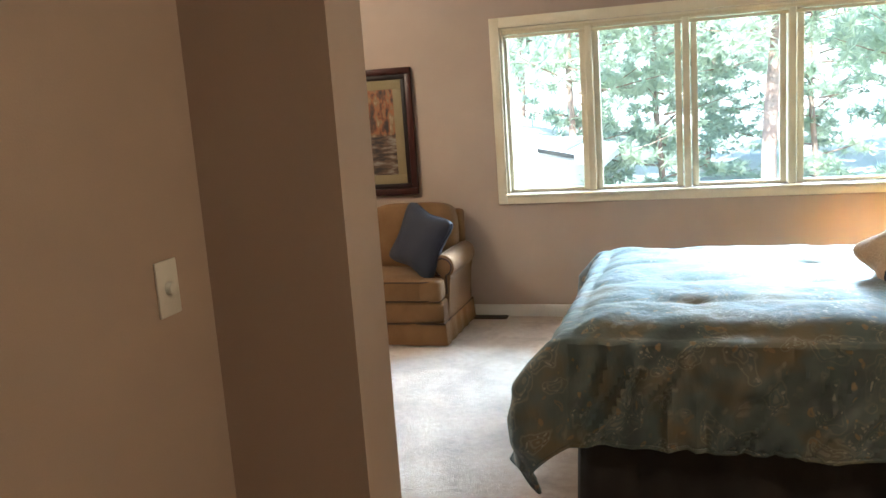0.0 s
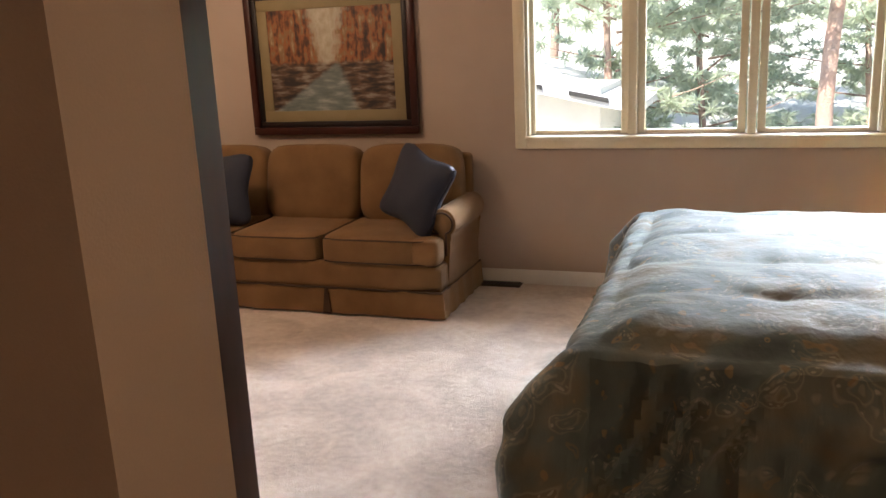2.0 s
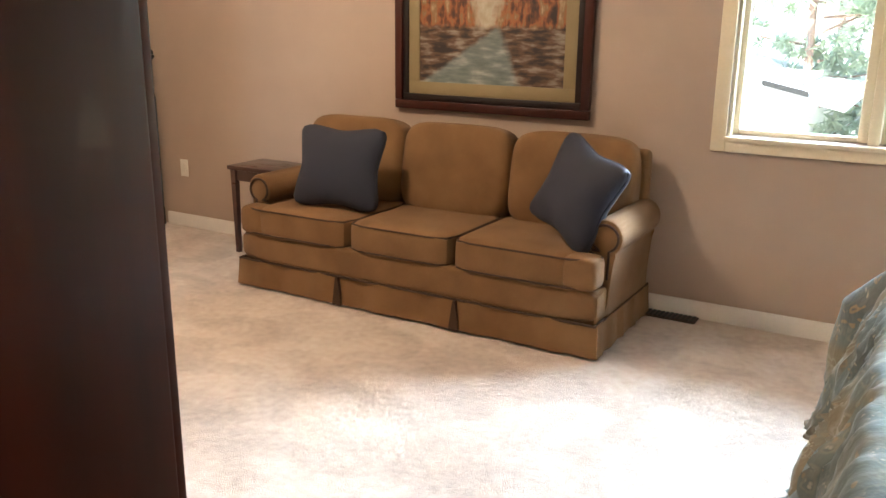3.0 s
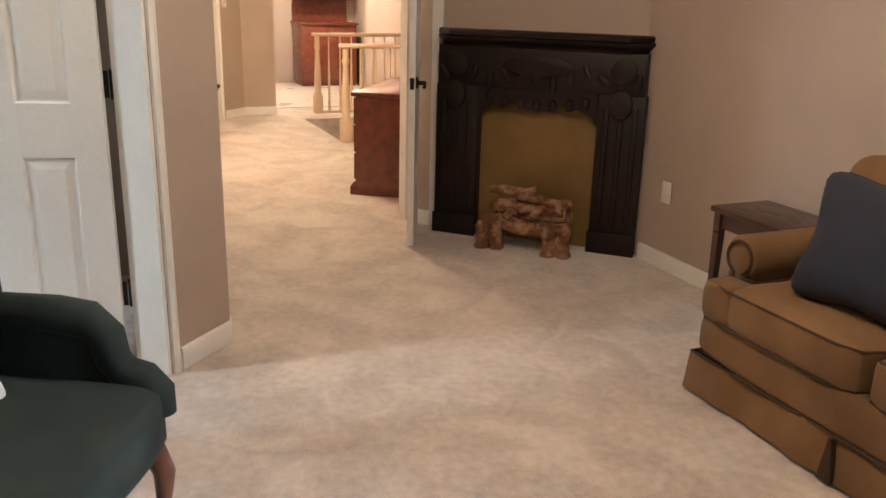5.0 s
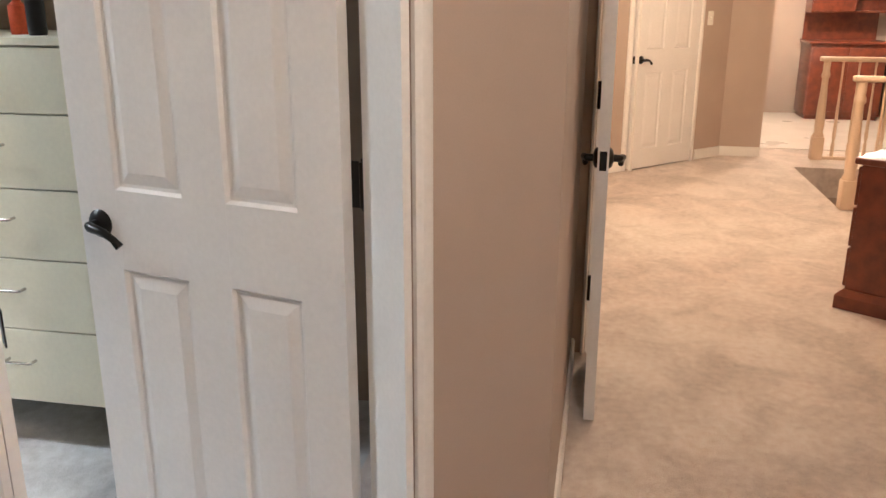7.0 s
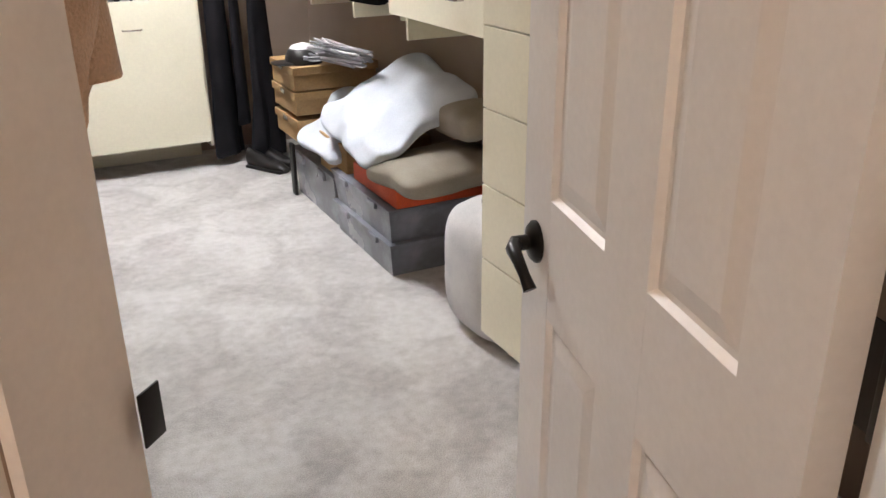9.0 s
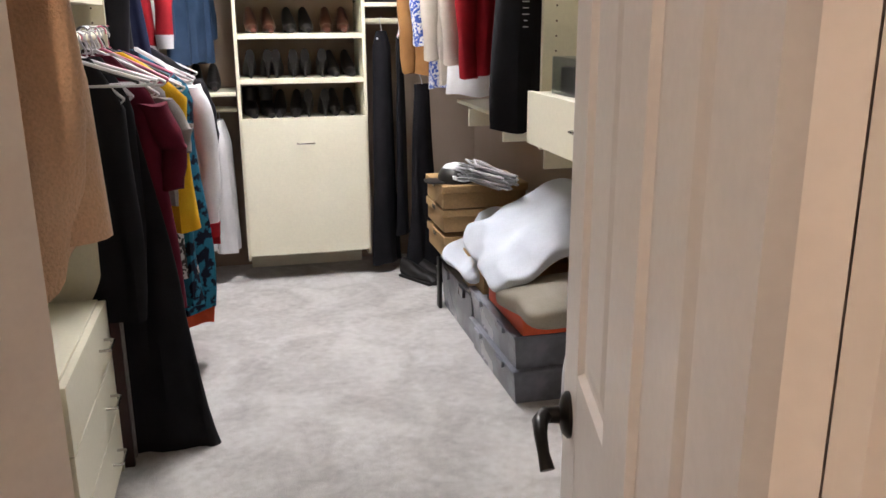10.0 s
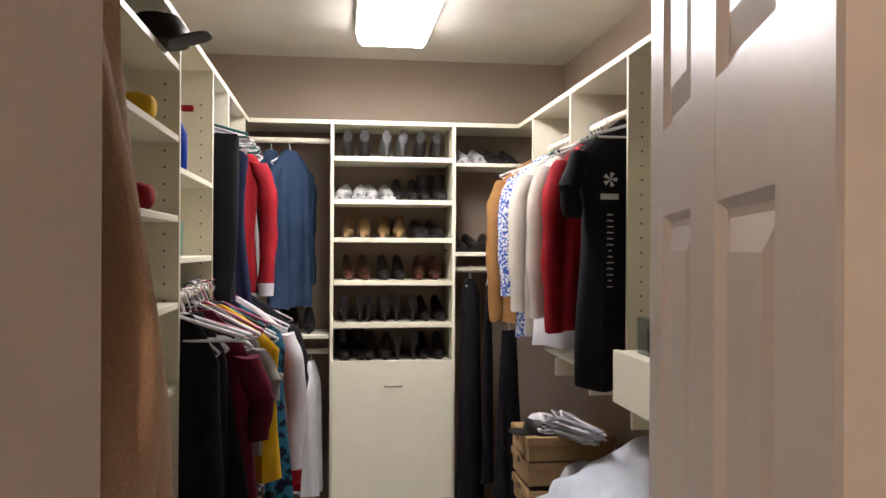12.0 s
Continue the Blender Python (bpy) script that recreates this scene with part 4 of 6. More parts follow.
def comforter():
    e = thing("comforter", "grey-green paisley satin comforter draped over the bed", "comforter", .86, 3.99, 0)
    hx, hy = 1.06, .755
    top = .757
    bm = B()
    nx, ny = 150, 150
    over, over_n = .50, .44
    x0, x1 = -hx - over, hx - .30
    y0, y1 = -hy - over_n, hy + .44
    grid = []
    for i in range(nx + 1):
        row = []
        u = x0 + (x1 - x0) * i / nx
        for j in range(ny + 1):
            v = y0 + (y1 - y0) * j / ny
            dx = min(u + hx, 0)
            dy = v + hy if v < -hy else (v - hy if v > hy else 0)
            cx, cy = max(u, -hx), min(max(v, -hy), hy)
            d = math.hypot(dx, dy)
            z = top + .016 * noise.noise(Vector((u * 3.1, v * 3.1, 0))) + .007 * noise.noise(Vector((u * 9, v * 9, 3)))
            # quilting seams across the bed, pulled down at tufts
            seam = abs((v + 5.03) % .34 - .17) / .17
            along = abs((u + 5.0) % .46 - .23) / .23
            puff = (1 - seam) ** 5
            if d == 0:
                edge = min(hx + u, hy - abs(v))
                z -= .050 * math.exp(-max(edge, 0) / .07) + .008 * puff + .014 * puff * (1 - along) ** 3
                row.append((u, v, z))
                continue
            ux, uy = dx / d, dy / d
            corner = min(1, 2 * abs(ux * uy)) ** 1.3
            r = .07
            if d < r:
                out, drop = r * math.sin(d / r), .050 + r * (1 - math.cos(d / r)) * .6
            else:
                out, drop = r * .90 + (d - r) * (.10 + .16 * ux * ux), .050 + r * .3 + (d - r) * .965
            g = d / .36
            bulge = .275 * (1 - (1 - g) ** 2) if g < 1 else .275 - .12 * ((g - 1) / .85) ** 1.5
            out = out * (1 - corner) + bulge * corner
            drop = drop * (1 - .04 * corner)
            s = cx if abs(dy) > abs(dx) else cy
            f = min(d / .22, 1) * (1 - .55 * corner)
            # slanting gathers that start at the edge of the mattress
            slant = s * 1.0 + d * .45 + .10 * noise.noise(Vector((s * 3, d * 3, 2)))
            ridge = 1 - abs(noise.noise(Vector((slant * 9, d * 2.0, 5)))) * 3.0
            ruch = 1 - 2.6 * abs(noise.noise(Vector((slant * 17 + 4, d * 4.5, 11))))
            fold = f * (.022 * (ruch - .4) + .016 * math.sin(s * 15 + 2.5 * noise.noise(Vector((s * 2, 0, 0)))) + .034 * (ridge - .4) + .012 * noise.noise(Vector((u * 13, v * 13, 1))))
            out += fold
            zz = top - drop + .012 * noise.noise(Vector((u * 5, v * 5, 7))) - .006 * puff
            row.append((cx + ux * out, cy + uy * out, max(zz, .03)))
        grid.append(row)
    vs = [[bm.verts.new(p) for p in r] for r in grid]
    for i in range(nx):
        for j in range(ny):
            bm.faces.new((vs[i][j], vs[i + 1][j], vs[i + 1][j + 1], vs[i][j + 1]))
    ob = part("cover", bm, paisley, e)
    s = ob.modifiers.new("thick", 'SOLIDIFY')
    s.thickness, s.offset = .014, -1
    part("hem", tube(B(), [grid[0][j] for j in range(0, ny + 1, 2)], .008, 6), paisley, e)
    part("hem", tube(B(), [grid[i][0] for i in range(0, nx + 1, 2)], .008, 6), paisley, e)
    return e


comforter()
throw_pillow("gold_pillow", "small quilted gold satin pillow lying on the comforter", pose(1.04, 3.93, .850, 34, -24, 12), (.165, .125), .085, gold_satin, "bed pillow", 3)
throw_pillow("blue_pillow", "large royal blue satin pillow propped at the head of the bed", pose(1.30, 4.17, .97, 28, -56, 8), (.33, .25), .11, blue_satin, "bed pillow", 4, "blue pillows on the bed")
throw_pillow("blue_pillow", "dark blue pillow lying lower among the bed pillows", pose(1.16, 3.66, .87, 12, -38, 0), (.25, .24), .11, navy_cloth, "bed pillow", 5, "blue pillows on the bed")
throw_pillow("grey_green_sham", "grey-green paisley pillow sham lying at the bed edge", pose(1.32, 3.42, .83, 0, -14, 8), (.24, .26), .09, paisley, "bed pillow", 6)

nt_ = thing("nightstand", "dark wooden nightstand between the bed and the window wall", "nightstand", 1.50, 5.45, -.05)
part("body", one_box(-.24, .24, -.22, .22, .052, .60), table_wood, nt_)
part("top", one_box(-.26, .26, -.24, .24, .60, .625, .006), table_wood, nt_)
part("drawer_front", one_box(-.262, -.241, -.20, .20, .40, .58, .004), table_wood, nt_)
for x in (-.2, .2):
    for y in (-.18, .18):
        part("leg", one_box(x - .02, x + .02, y - .02, y + .02, .05, .051), table_wood, nt_)
tl = thing("table_lamp", "lit table lamp with a cream bell shade and dark openwork base", "lamp", 1.42, 5.45, .576)
part("base", lathe(B(), [(.0, 0), (.085, 0), (.085, .012), (.06, .02), (.035, .035), (.035, .05)], 24), black_metal, tl)
bm = B()
for k in range(9):
    a = k * 2 * math.pi / 9
    tube(bm, [(.035 * math.cos(a), .035 * math.sin(a), .05), (.068 * math.cos(a + .3), .068 * math.sin(a + .3), .14),
              (.068 * math.cos(a + .6), .068 * math.sin(a + .6), .22), (.03 * math.cos(a + .9), .03 * math.sin(a + .9), .32)], .008, 6)
part("openwork_body", bm, black_metal, tl)
part("neck", lathe(B(), [(.028, .31), (.045, .325), (.045, .335), (.015, .35), (.012, .43)], 16), black_metal, tl)
bm = B()
prof = [(.165, .455), (.138, .51), (.110, .58), (.086, .65), (.072, .725)]
rings = []
for r, z in prof:
    rings.append([((r * (1 + .05 * math.cos(6 * a * math.pi / 18))) * math.cos(a * math.pi / 18), (r * (1 + .05 * math.cos(6 * a * math.pi / 18))) * math.sin(a * math.pi / 18), z) for a in range(36)])
ring_loft(bm, rings, caps=False)
sh = part("shade", bm, shade_cloth, tl, "cream bell-shaped fabric lampshade")
for r, z in (prof[0], prof[-1]):
    part("shade_trim", tube(B(), [(r * (1 + .05 * math.cos(6 * a * math.pi / 18)) * math.cos(a * math.pi / 18), r * (1 + .05 * math.cos(6 * a * math.pi / 18)) * math.sin(a * math.pi / 18), z) for a in range(37)], .004, 5), gold_satin, sh)


# the wing chair
def wing_chair():
    e = thing("wing_chair", "dark green upholstered wing chair with carved reddish wooden legs", "armchair", m=pose(-2.932, 3.045, 0, 0, 0, -29))
    part("seat", cushion(B(), .30, .31, .085, 7, Matrix.Translation((0, .03, .355)), wrinkle=.006), green_cloth, e)
    part("seat_rail", one_box(-.29, .29, -.27, .30, .25, .32, .02, 3), green_cloth, e)
    m = Matrix.Translation((0, -.29, .72)) @ Matrix.Rotation(radians(-8), 4, 'X')
    part("backrest", cushion(B(), .29, .075, .40, 6, m), green_cloth, e)
    for s in (-1, 1):
        # wing
        out = [(-.32, .58), (-.09, .585), (-.13, .66), (-.165, .78), (-.17, .92), (-.20, 1.00), (-.25, 1.04), (-.33, 1.05)]
        bm = B()
        a = [bm.verts.new((s * .285, y, z)) for y, z in out]
        b = [bm.verts.new((s * .345, y, z)) for y, z in out]
        n = len(out)
        fs = [bm.faces.new(a), bm.faces.new(b[::-1])] + [bm.faces.new((a[i], b[i], b[(i + 1) % n], a[(i + 1) % n])) for i in range(n)]
        bmesh.ops.bevel(bm, geom=list({x for f in fs for x in f.edges}), offset=.018, segments=3, affect='EDGES', profile=.5)
        part("wing", bm, green_cloth, e)
        # arm: a panel with a rolled top that dips to a scroll in front
        path = [(-.27, .585), (-.10, .585), (.04, .585), (.12, .575), (.165, .535), (.175, .48), (.20, .445), (.25, .43), (.285, .395), (.29, .34)]
        rings = []
        for y, z in path:
            r = .045
            rings.append([(s * .315 + r * 1.05 * math.cos(q * math.pi / 8), y + (.0), z + r * math.sin(q * math.pi / 8) - .0) for q in range(16)])
        pts = [(s * .315, y, z) for y, z in path]
        part("arm_roll", tube(B(), pts, [.045, .045, .047, .048, .046, .043, .042, .044, .042, .035], 14), green_cloth, e)
        outl = [(-.28, .25), (.29, .25), (.29, .36), (.25, .42), (.19, .44), (.165, .50), (.13, .56), (.04, .575), (-.28, .575)]
        bm = B()
        a = [bm.verts.new((s * .290, y, z)) for y, z in outl]
        b = [bm.verts.new((s * .338, y, z)) for y, z in outl]
        n = len(outl)
        fs = [bm.faces.new(a), bm.faces.new(b[::-1])] + [bm.faces.new((a[i], b[i], b[(i + 1) % n], a[(i + 1) % n])) for i in range(n)]
        bmesh.ops.bevel(bm, geom=list({x for f in fs for x in f.edges}), offset=.012, segments=2, affect='EDGES', profile=.5)
        part("arm_panel", bm, green_cloth, e)
        part("leg", tube(B(), [(s * .275, .275, .27), (s * .290, .295, .19), (s * .285, .290, .10), (s * .280, .285, .03), (s * .288, .298, 0)],
                         [.030, .028, .018, .014, .022], 12), chair_leg_wood, e, "curved reddish wooden front leg")
        part("leg", tube(B(), [(s * .25, -.25, .27), (s * .255, -.28, .12), (s * .26, -.32, 0)], [.022, .018, .015], 10), chair_leg_wood, e)
    return e


wing_chair()
floral = material("floral_cloth", (.74, .72, .68), .75, (.45, .07, .08), 14, 220, .2, .003, contrast=(.56, .62))
throw_pillow("floral_pillow", "white floral pillow with small red flowers on the green wing chair", pose(-3.02, 2.95, .565, 70, 0, 130), (.16, .15), .06, floral, seed=7)

# dark tall cabinet behind the entry wall
cab = thing("tall_cabinet", "tall dark mahogany cabinet standing against the wall", "cabinet", -1.322, 2.352, 0)
part("body", one_box(-.58, .58, -.248, .235, .06, 1.98, .004), dark_wood, cab)
part("plinth", one_box(-.57, .57, -.248, .225, 0, .06), dark_wood, cab)
part("cornice", one_box(-.60, .60, -.249, .26, 1.98, 2.03, .012), dark_wood, cab)
for s in (-1, 1):
    dd = part("door", one_box(s * .285 - .28, s * .285 + .28, .236, .256, .10, 1.94, .004), dark_wood, cab)
    part("handle", tube(B(), [(s * .05, .258, 1.0), (s * .05, .28, 1.01), (s * .05, .28, 1.09), (s * .05, .258, 1.10)], .005, 6), nickel, dd)


# ---- hall things ----
dr = thing("hall_dresser", "reddish-brown wooden dresser standing in the hall", "dresser", -6.821, 5.481, 0, -35)
part("body", one_box(-.52, .52, -.235, .235, .07, .67, .004), red_wood, dr)
part("top", one_box(-.55, .55, -.26, .25, .67, .70, .008), red_wood, dr)
bm = B()
ring_loft(bm, [[(-.52 - k, -.235 - k, z), (.52 + k, -.235 - k, z), (.52 + k, .235, z), (-.52 - k, .235, z)] for k, z in ((.030, 0), (.030, .06), (.018, .075), (.004, .09))])
part("base_moulding", bm, red_wood, dr)
for j, (z0, z1) in enumerate(((.10, .28), (.29, .47), (.48, .655))):
    for s in (-1, 1):
        f = part("drawer_front", one_box(s * .26 - .25, s * .26 + .25, -.252, -.236, z0, z1, .005), red_wood, dr)
        part("pull", lathe(B(), [(.008, 0), (.012, .01), (.0, .016)], 10), nickel, f)
        f.children[0].matrix_basis = pose(s * .26, -.252, (z0 + z1) / 2, 90)

hutch = thing("hutch", "reddish wooden hutch with open upper shelves in the hall passage", "hutch", -13.31, 6.47, 0, 0)
part("base_cabinet", one_box(-.26, .26, -.32, .50, .05, .86, .006), red_wood, hutch)
part("plinth", one_box(-.24, .24, -.30, .48, 0, .05), red_wood, hutch)
part("counter", one_box(-.28, .29, -.34, .52, .86, .89, .006), red_wood, hutch)
part("back", one_box(-.27, -.25, -.32, .50, .89, 2.1), red_wood, hutch)
for y in (-.32, .14, .48):
    part("side", one_box(-.25, .05, y, y + .02, 1.20, 2.1), red_wood, hutch)
for z in (1.20, 1.5, 1.8, 2.08):
    part("shelf", one_box(-.25, .05, -.30, .48, z, z + .02), red_wood, hutch)
part("door", one_box(.051, .068, -.31, .14, 1.22, 2.08, .005), red_wood, hutch)
for s in (-1, 1):
    part("door", one_box(.261, .278, .09 + s * .205 - .195, .09 + s * .205 + .195, .10, .82, .006), red_wood, hutch)


def railing(name, x, y0, y1):
    e = thing(name, "cream-painted stair railing with turned balusters and a thick newel post", "stair railing", x, y0, 0, group="stair railings in the hall")
    L = y1 - y0
    part("handrail", one_box(-.034, .034, -.06, L, .845, .885, .012, 3), rail_paint, e)
    part("bottom_rail", one_box(-.022, .022, .046, L, .001, .030, .004), rail_paint, e)
    bm = one_box(-.048, .048, -.048, .048, 0, .20, .006)
    lathe(bm, [(.0, .20), (.047, .201), (.047, .215), (.034, .24), (.040, .30), (.036, .45), (.028, .62), (.026, .70), (.036, .72), (.036, .74), (.028, .76), (.030, .845)], 16)
    part("newel_post", bm, rail_paint, e)
    n = int(L / .135)
    for i in range(1, n + 1):
        y = i * L / (n + .5)
        part("baluster", tube(B(), [(0, y, .03), (0, y, .14), (0, y, .16), (0, y, .20), (0, y, .34), (0, y, .60), (0, y, .80), (0, y, .846)],
                              [.016, .016, .010, .016, .014, .009, .009, .011], 8), rail_paint, e)
    return e


railing("stair_railing", -10.42, 5.72, 6.7)
railing("stair_railing", -8.53, 5.50, 6.7)


# ---- closet things ----
FZ = 2.18           # top of the shelving
EX, EB = -3.39, -3.055      # east run: front, back
WX, WB = -4.83, -5.205      # west run
SY, SB = -.796, -1.150      # south run
P = .018


def board(name, parent, x0, x1, y0, y1, z0, z1, label=""):
    return part(name, one_box(x0, x1, y0, y1, z0, z1, .0015, 1), melamine, parent, label)


def rod(parent, p0, p1):
    r = part("hanging_rod", tube(B(), [p0, p1], .016, 14), melamine, parent, "cream oval hanging rod")
    return r


def handle(parent, x, y, z, ax):
    """A small bent wire pull; ax: the way out of the front."""
    a = Vector(ax)
    side = Vector((-a.y, a.x, 0))
    c = Vector((x, y, z))
    pts = [c - side * .045, c - side * .045 + a * .022, c - side * .040 + a * .028, c + side * .040 + a * .028, c + side * .045 + a * .022, c + side * .045]
    return part("pull", tube(B(), pts, .0045, 8), nickel, parent, "small satin metal pull")


# south run: shoe tower in the middle, a hanging bay on each side
tower = thing("shoe_tower", "cream closet tower with six shoe shelves over a tilt-out hamper", "closet cabinet", -4.163, SY, 0)
tw = .333
for s in (-1, 1):
    board("side_panel", tower, s * tw - P / 2, s * tw + P / 2, -.352, 0, .12, FZ)
# added wall-coloured sheet, stands for the shaded closet wall behind the open shelves
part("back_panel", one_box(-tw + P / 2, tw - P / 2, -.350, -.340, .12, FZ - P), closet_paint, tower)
SHELF = [1.984, 1.750, 1.543, 1.309, 1.078]
for z in SHELF:
    board("shelf", tower, -tw + P / 2, tw - P / 2, -.339, -.002, z, z + .026)
board("shelf", tower, -tw + P / 2, tw - P / 2, -.339, -.020, .872, .892)
hf = board("hamper_front", tower, -tw + .004, tw - .004, .001, .020, .150, .902, "plain cream tilt-out hamper front")
handle(hf, 0, .020, .765, (0, 1, 0))
board("toe_board", tower, -tw + P / 2, tw - P / 2, -.30, -.285, 0, .13)
top = thing("closet_top_shelf", "cream top shelf running round three sides of the closet", "shelf", -4.13, -.97, 0)
board("board", top, -1.075, 1.075, -.18, .178, FZ, FZ + .024)
board("board", top, .742, 1.075, .180, 3.06, FZ, FZ + .024)
board("board", top, -1.075, -.722, .180, 3.06, FZ, FZ + .024)

bay_l = thing("corner_hanging_bay", "cream closet bay with two hanging rods beside the shoe tower", "closet cabinet", -3.60, SY, 0, group="closet bays")
board("shelf", bay_l, -.215, .53, -.350, -.01, 1.020, 1.040)
rod(bay_l, (-.215, -.10, .945), (.53, -.10, .945))
rod(bay_l, (-.215, -.10, 2.10), (.53, -.10, 2.10))
bay_r = thing("corner_shelf_bay", "cream closet bay with two shoe shelves and a hanging rod", "closet cabinet", -4.85, SY, 0, group="closet bays")
board("shelf", bay_r, -.34, .345, -.350, -.01, 1.965, 1.985)
board("shelf", bay_r, -.34, .345, -.350, -.01, 1.470, 1.492)
rod(bay_r, (-.34, -.08, 1.395), (.345, -.08, 1.395))


def pin_holes(parent, x, y, z0, z1):
    """A row of shelf-pin holes on a panel face that looks along y."""
    z = z0
    while z < z1:
        part("pin_hole", one_box(x - .003, x + .003, y - .0006, y + .0006, z - .003, z + .003), leather_brown, parent)
        z += .05


# east run, from the corner towards the door
east = thing("closet_run_east", "cream melamine closet shelving along the inner wall", "closet cabinet", -3.39, .8, 0, group="closet runs")
ys = [-.62, .03, .487, 1.155, 1.87]
for k, y in enumerate(ys):
    z0 = 0 if k >= 3 else (1.95 if k < 1 else (1.30 if k == 2 else 1.95))
    board("side_panel", east, .001, .332, y - .8 - P / 2, y - .8 + P / 2, z0, FZ)
    if k >= 2:
        for xx in (.045, .28):
            pin_holes(east, xx, y - .8 + P / 2 + .0007, 1.35, 2.1)
for z in (1.735, 1.460):
    board("shelf", east, .004, .330, .487 - .8 + P / 2, 1.155 - .8 - P / 2, z, z + .02)
for z in (2.04, 1.825, 1.585, 1.325, 1.078, .84):
    board("shelf", east, .004, .330, 1.155 - .8 + P / 2, 1.87 - .8 - P / 2, z, z + .02)
rod(east, (.03, 1.145 - .8, 1.36), (.03, -.60 - .8, 1.36))
rod(east, (.16, .477 - .8, 2.07), (.16, -.70 - .8, 2.07))
low = thing("drawer_chest", "cream closet drawer chest with three small wire pulls", "chest of drawers", -3.38, 1.513, 0)
board("body", low, .004, .320, -.32, .32, .0, .60)
for k, (z0, z1) in enumerate(((.06, .235), (.240, .415), (.42, .595))):
    f = board("drawer_front", low, -.018, .003, -.322, .322, z0, z1)
    handle(f, -.018, -.17, (z0 + z1) / 2, (-1, 0, 0))

# west run
west = thing("closet_run_west", "cream melamine closet shelving with a hanging rod", "closet cabinet", -4.85, .8, 0, group="closet runs")
for k, y in enumerate((-.45, .25, .97, 1.74, 2.45)):
    z0 = (1.95, 1.85, .96, .0, .0)[k]
    board("side_panel", west, -.352, -.001, y - .8 - P / 2, y - .8 + P / 2, z0, FZ)
    if k == 2:
        for xx in (-.05, -.29):
            pin_holes(west, xx, y - .8 + P / 2 + .0007, 1.2, 2.1)
board("back_panel", west, -.352, -.345, .97 - .8 + P / 2, 1.74 - .8 - P / 2, 1.15, FZ)
board("rail", west, -.345, -.325, -.50 - .8, .93 - .8, .925, .985, "cream support rail fixed to the closet wall")
board("shelf", west, -.345, -.08, -.50 - .8, .93 - .8, .985, 1.003)
for y in (-.2, .35):
    board("bracket", west, -.33, -.06, y - .8, y - .8 + .018, .90, .984)
rod(west, (-.10, -.75 - .8, 2.03), (-.10, .96 - .8, 2.03))
rod(west, (-.13, .98 - .8, 2.06), (-.13, 1.73 - .8, 2.06))
dbox = thing("closet_drawer_unit", "cream single drawer box hung on the closet wall", "drawer", -4.80, 1.315, 1.165)
board("box", dbox, -.40, -.02, -.325, .33, -.17, 0)
f = board("drawer_front", dbox, -.019, .002, -.328, .333, -.175, .003)
handle(f, .002, .17, -.080, (1, 0, 0))
board("bracket", dbox, -.40, -.06, -.325, -.307, -.27, -.171)
board("rail", dbox, -.40, -.385, -.30, .33, -.24, -.171)

chest = thing("drawer_chest", "tall cream closet chest with five drawers and wire pulls", "chest of drawers", -4.72, 2.155, 0)
board("body", chest, -.46, -.002, -.34, .34, .163, 1.24)
board("top", chest, -.47, .020, -.345, .345, 1.241, 1.262)
board("toe_board", chest, -.40, -.39, -.33, .33, 0, .162)
for z0, z1 in ((.165, .402), (.406, .626), (.630, .838), (.842, 1.053), (1.057, 1.236)):
    f = board("drawer_front", chest, -.001, .018, -.338, .338, z0, z1)
    handle(f, .018, .0, (z0 + z1) / 2 + .02, (1, 0, 0))
rnd = random.Random(11)
for i in range(5):
    bt = thing("bottle", "small dark bottle standing on the closet chest", "bottle", -4.85 + rnd.uniform(-.05, .05), 1.90 + i * .09, 1.262, group="bottles on the chest")
    hgt = rnd.uniform(.08, .15)
    part("glass", lathe(B(), [(.024, 0), (.026, .01), (.026, hgt * .7), (.012, hgt * .8), (.012, hgt)], 14), leather_black if i != 3 else orange_cloth, bt)
    part("cap", lathe(B(), [(.014, hgt), (.014, hgt + .02), (.0, hgt + .021)], 12), nickel, bt)

# ceiling light
cl = thing("closet_ceiling_light", "white rectangular fluorescent ceiling light with a wrapped diffuser", "ceiling light", -4.13, .13, H)
part("housing", one_box(-.19, .19, -.62, .62, -.03, -.001, .004), plastic_white, cl)
bm = B()
ring_loft(bm, [[(-.18 + k, -.61 + k, z), (.18 - k, -.61 + k, z), (.18 - k, .61 - k, z), (-.18 + k, .61 - k, z)] for k, z in ((0, -.031), (.01, -.07), (.03, -.095))])
part("diffuser", bm, diffuser, cl, "glowing white diffuser")


# hangers and clothes: local x across the shoulders, z = 0 at the rod, thickness along y
plastic_hanger = material("hanger_white", (.72, .72, .74), .35, (.66, .66, .68), 8, 50, .02, .001)
hanger_wire = material("hanger_wire", (.34, .34, .35), .4, (.26, .26, .27), 8, 50, .02, .001)
hanger_dark = material("hanger_dark", (.02, .02, .022), .35, (.03, .03, .03), 8, 50, .02, .001)
hanger_teal = material("hanger_teal", (.02, .16, .14), .35, (.02, .13, .12), 8, 50, .02, .001)


